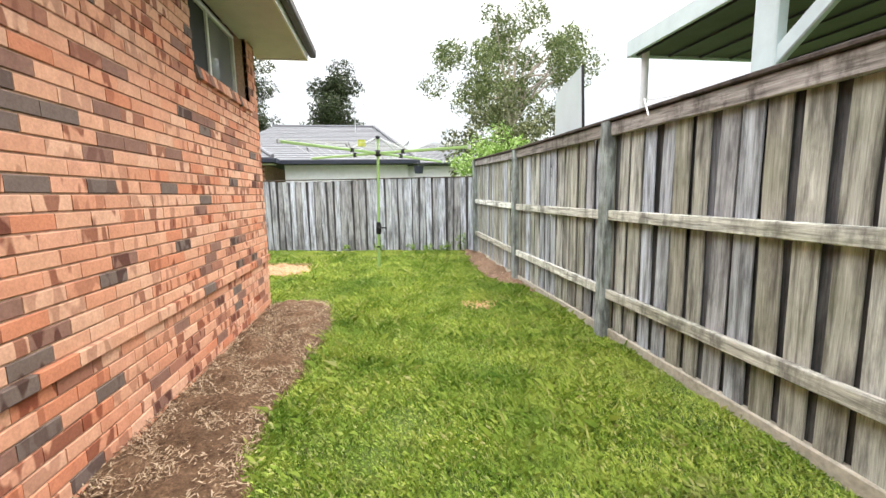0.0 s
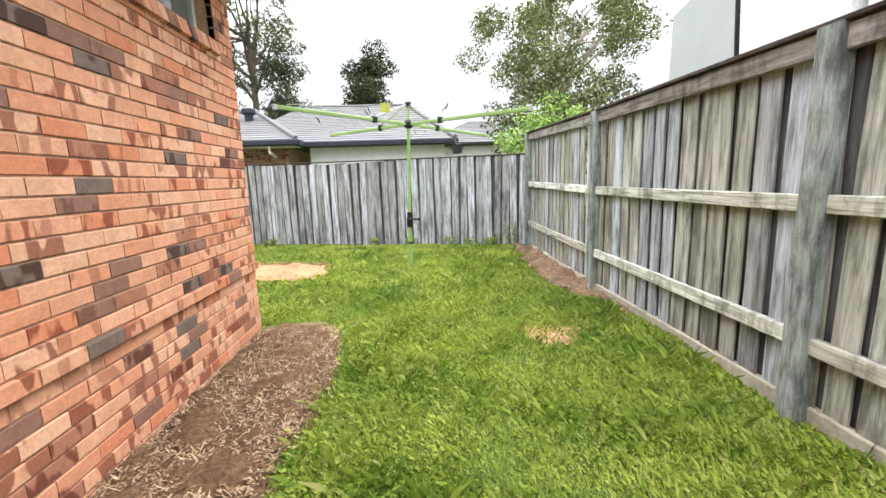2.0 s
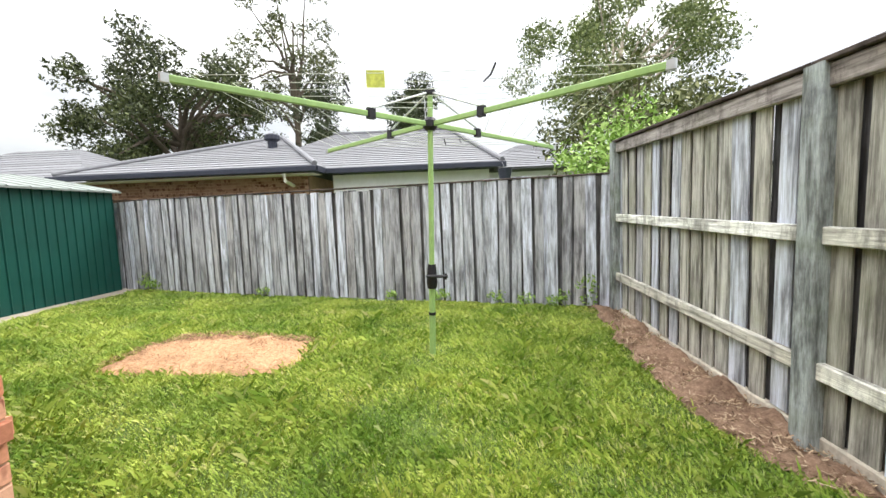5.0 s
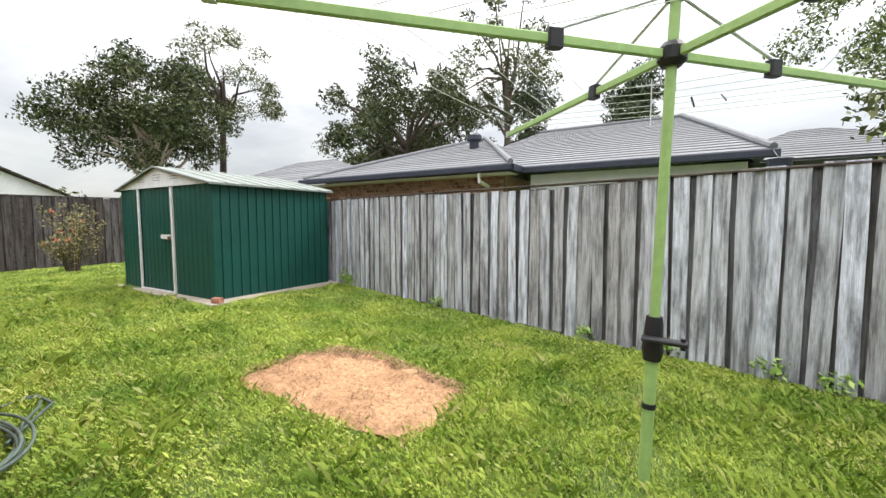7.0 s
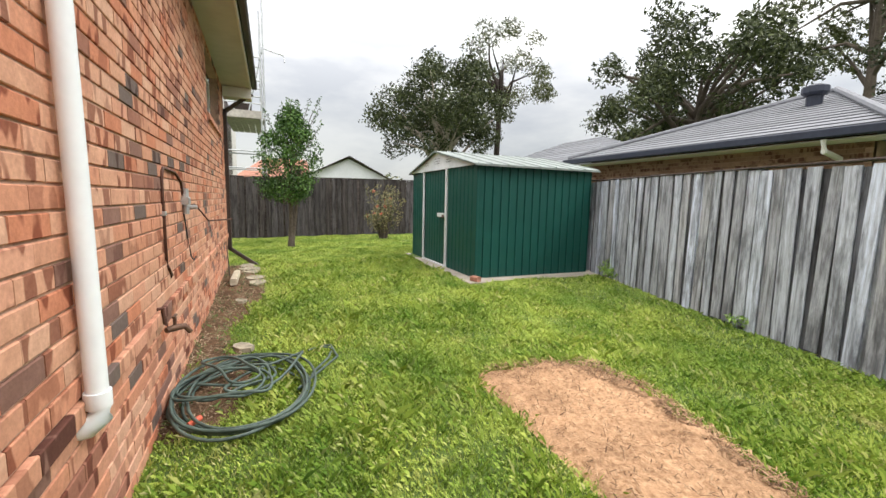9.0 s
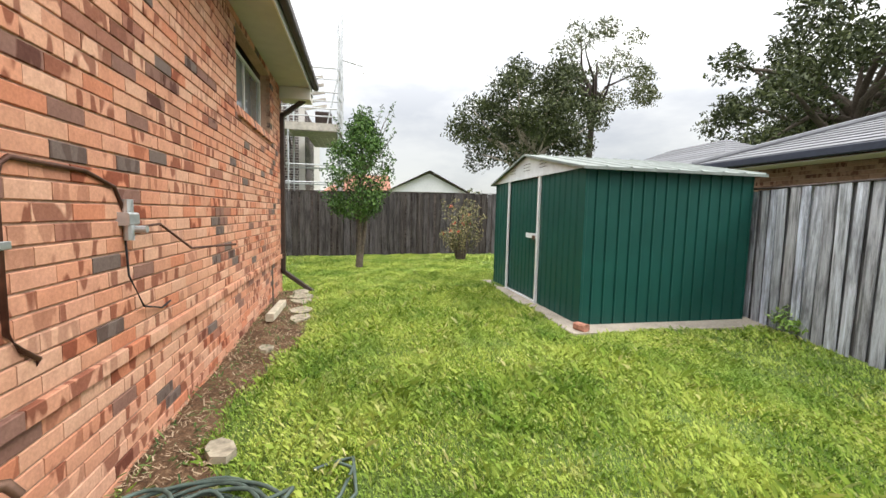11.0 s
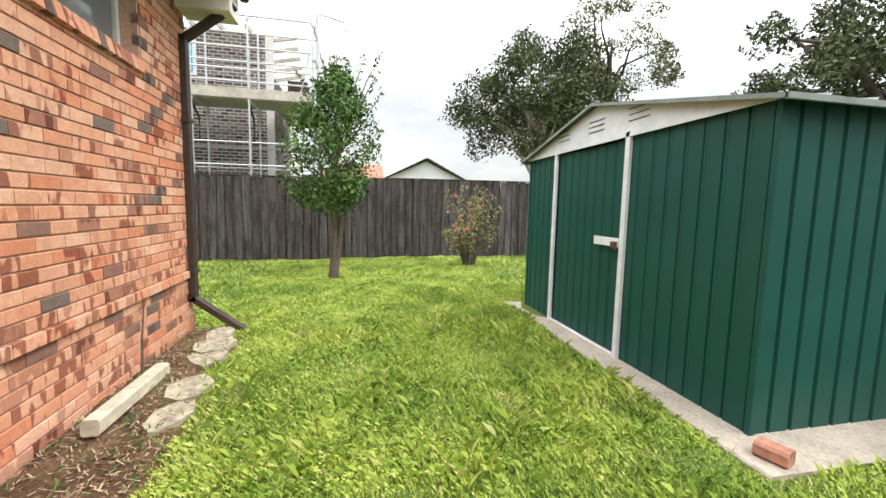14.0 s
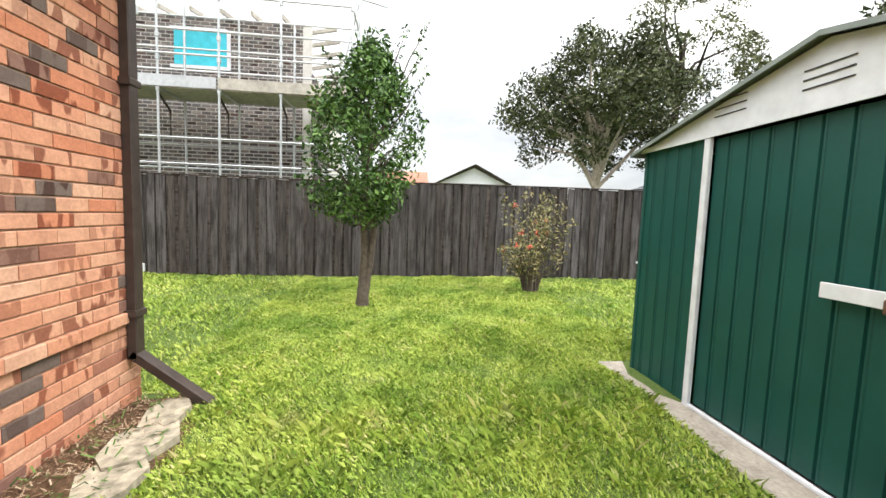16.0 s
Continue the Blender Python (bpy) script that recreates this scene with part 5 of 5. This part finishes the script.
def tap_and_pipes():
    x = -3.6
    y = wall_y(x)
    t = thing("garden_tap", (0, 0, 0), 0, "tarnished brass garden tap on the brick wall", "tap")
    part("inlet_pipe", Shape().tube([(x + 0.06, y + 0.01, 0.78), (x + 0.05, y + 0.05, 0.78), (x + 0.04, y + 0.06, 0.68), (x, y + 0.07, 0.63)], 0.014, 10), M_COPPER, t, smooth=True)
    body = part("body", Shape().tube([(x + 0.03, y + 0.06, 0.63), (x - 0.02, y + 0.1, 0.63), (x - 0.05, y + 0.15, 0.625), (x - 0.06, y + 0.18, 0.58)], [0.018, 0.024, 0.02, 0.016], 10), M_BRASS, t, smooth=True)
    part("spindle", Shape().tube([(x - 0.02, y + 0.1, 0.64), (x - 0.02, y + 0.1, 0.7)], 0.011, 8), M_BRASS, t)
    part("handle", Shape().box((x - 0.06, y + 0.09, 0.7), (x + 0.02, y + 0.11, 0.715), None, 0.005), M_BRASS, t)
    g = thing("gas_pipe", (0, 0, 0), 0, "thin dark copper pipe with a small valve on the wall", "pipe")
    xp, xv = -3.86, -4.66
    w = lambda q: wall_y(q) + 0.03
    part("pipe", Shape().tube([(xp - 0.14, w(xp) - 0.02, 0.86), (xp - 0.14, w(xp), 0.92), (xp - 0.06, w(xp), 0.98), (xp, w(xp), 1.06), (xp, w(xp), 1.6), (xp - 0.02, w(xp), 1.66), (xp - 0.06, w(xp), 1.69),
                               (-4.35, w(-4.35), 1.68), (-4.58, w(-4.58), 1.62), (xv, w(xv), 1.5)], 0.0105, 8), M_COPPER, g, smooth=True)
    part("clip", Shape().box((xp - 0.03, w(xp) - 0.03, 1.36), (xp + 0.02, w(xp) + 0.014, 1.39), None, 0.003), M_ZINC, g)
    part("valve", Shape().box((xv - 0.05, w(xv) - 0.02, 1.42), (xv + 0.05, w(xv) + 0.05, 1.49), None, 0.01).tube([(xv, w(xv) + 0.02, 1.34), (xv, w(xv) + 0.02, 1.56)], 0.025, 10).tube([(xv - 0.02, w(xv) + 0.02, 1.4), (xv - 0.02, w(xv) + 0.1, 1.4)], 0.02, 10), M_ZINC, g, "small grey regulator")
    part("cable", Shape().tube([(xv, w(xv), 1.36), (xv + 0.02, w(xv) + 0.02, 1.15), (xv - 0.12, w(xv) + 0.02, 0.95), (xv - 0.38, w(xv), 0.88), (xv - 0.5, w(xv), 0.9)], 0.006, 6), M_BLACK, g)
    part("stub", Shape().tube([(xv, w(xv), 1.4), (xv - 0.3, w(xv) + 0.04, 1.42), (xv - 0.55, w(xv) + 0.12, 1.25), (xv - 0.9, w(xv) + 0.3, 1.25)], 0.008, 6), M_COPPER, g)


tap_and_pipes()


def hose():
    r = random.Random(9)
    root = thing("garden_hose", (0, 0, 0), 0, "dark green garden hose coiled loosely on the ground", "hose")
    cx, cy = -3.72, 6.1
    z = gz(cx, cy)
    for k in range(6):
        pts = []
        ra, rb = 0.58 + 0.07 * r.uniform(-1, 1) + 0.012 * k, 0.44 + 0.06 * r.uniform(-1, 1)
        ox, oy = r.uniform(-0.05, 0.05), r.uniform(-0.04, 0.04)
        for i in range(41):
            g = 2 * math.pi * i / 40
            pts.append((cx + ox + ra * math.cos(g) + 0.03 * math.sin(3 * g + k), cy + oy + rb * math.sin(g), z + 0.055 + 0.013 * k + 0.012 * math.sin(2 * g + k)))
        part("coil", Shape().tube(pts, 0.0105, 8, False), M_HOSE, root, smooth=True)
    for k in range(6):
        pts = []
        ox, oy, ra, rb, tw = r.uniform(-0.24, 0.2), r.uniform(-0.14, 0.16), r.uniform(0.2, 0.42), r.uniform(0.12, 0.26), r.uniform(0, 6.28)
        for i in range(31):
            g = 2 * math.pi * i / 30
            a, b = ra * math.cos(g) + 0.04 * math.sin(2 * g + k), rb * math.sin(g) + 0.03 * math.cos(3 * g + k)
            pts.append((cx + ox + a * math.cos(tw) - b * math.sin(tw), cy + oy + a * math.sin(tw) + b * math.cos(tw), z + 0.1 + 0.014 * k + 0.025 * math.sin(2 * g + k)))
        part("coil", Shape().tube(pts, 0.0105, 8, False), M_HOSE, root, smooth=True)
    for k in range(2):
        part("loose_end", Shape().tube([(cx + 0.3 - 0.2 * k, cy + 0.36, z + 0.07), (cx - 0.2, cy + 0.5 + 0.05 * k, z + 0.06), (cx - 0.5, cy + 0.66 + 0.08 * k, z + 0.05), (cx - 0.72 - 0.1 * k, cy + 0.72, z + 0.05), (cx - 0.8, cy + 0.62, z + 0.05), (cx - 0.74, cy + 0.5, z + 0.05)], 0.0105, 8), M_HOSE, root, smooth=True)
    part("connector", Shape().tube([(cx + 0.42, cy - 0.3, z + 0.09), (cx + 0.36, cy - 0.24, z + 0.1)], 0.018, 10), M_FLOWER, root, "red hose connector")


hose()


def timber_and_pavers():
    b = part("timber_beam", Shape().box((-0.46, -0.05, 0), (0.46, 0.05, 0.1), None, 0.012), M_TIMBER)
    b.matrix_basis = pose(-7.95, 5.74, gz(-8, 5.7) + 0.05, 0, 1, 180.5)
    tagged(b, "pale weathered timber beam lying beside the wall", "beam")
    r = random.Random(6)
    for x, y, s, a in ((-7.7, 6.08, 0.2, -10), (-8.1, 6.03, 0.26, 5), (-8.75, 5.95, 0.24, 12), (-9.1, 5.9, 0.3, -4), (-9.45, 5.85, 0.24, 8), (-4.75, 6.02, 0.14, 30), (-6.55, 5.9, 0.12, 14)):
        n = 7
        pts = [(s * (1 + r.uniform(-0.2, 0.15)) * math.cos(2 * math.pi * i / n), s * 0.62 * (1 + r.uniform(-0.2, 0.15)) * math.sin(2 * math.pi * i / n), 0) for i in range(n)]
        o = part("paving_stone", Shape().prism(pts, (0, 0, 0.045)), M_PAVER)
        o.matrix_basis = pose(x, y, gz(x, y) + 0.015, r.uniform(-3, 3), r.uniform(-3, 3), a)
        tagged(o, "broken pale concrete paver half buried in soil", "paver", "pavers along the wall")
    s = part("dead_stem", Shape().tube([(-8.35, 5.62, 0.1), (-8.42, 5.6, 0.4), (-8.55, 5.57, 0.7)], [0.012, 0.009, 0.005], 6), M_BARK)
    tagged(s, "thin dead grey stem leaning on the wall", "plant")


timber_and_pavers()


def vine(at, h, seed):
    r = random.Random(seed)
    x, y = at
    root = thing("fence_weed", (x, y, 0), 0, "small green weed growing against the fence", "plant", "weeds along the fence")
    part("stem", Shape().tube([(0, 0, gz(x, y) - 0.02), (0.02, 0.0, h * 0.5), (0.0, 0.02, h)], [0.005, 0.004, 0.002], 5), M_BARK, root)
    leaf_cloud("leaves", [(r.uniform(-0.1, 0.1), r.uniform(-0.04, 0.02), gz(x, y) + r.uniform(0.1, h), r.uniform(0.04, 0.09)) for _ in range(9)], 3000, 0.03, M_LEAF_LIGHT, root, seed)


for i, (wx, wh) in enumerate(((1.9, 0.45), (1.55, 0.22), (0.7, 0.2), (-0.1, 0.2), (-0.9, 0.15), (1.1, 0.18), (-6.2, 0.35), (-6.0, 0.22), (-3.4, 0.14))):
    vine((wx, BACK_A[1] + (wx - BACK_A[0]) * (BACK_B[1] - BACK_A[1]) / (BACK_B[0] - BACK_A[0]) - 0.06), wh, 40 + i)


def far_woods():
    g = np.random.default_rng(77)
    blobs = []
    for i in range(150):
        a = g.uniform(-0.6, 2.3)
        d = g.uniform(62, 85)
        blobs.append((-d * math.sin(a), 8 + d * math.cos(a), g.uniform(0.5, 3.2), g.uniform(1.6, 3.2)))
    ob = leaf_cloud("far_woods", blobs, 60, 0.4, M_LEAF_GUM, None, 78)
    tagged(ob, "distant olive green trees beyond the houses", "trees", kind="stuff")


far_woods()
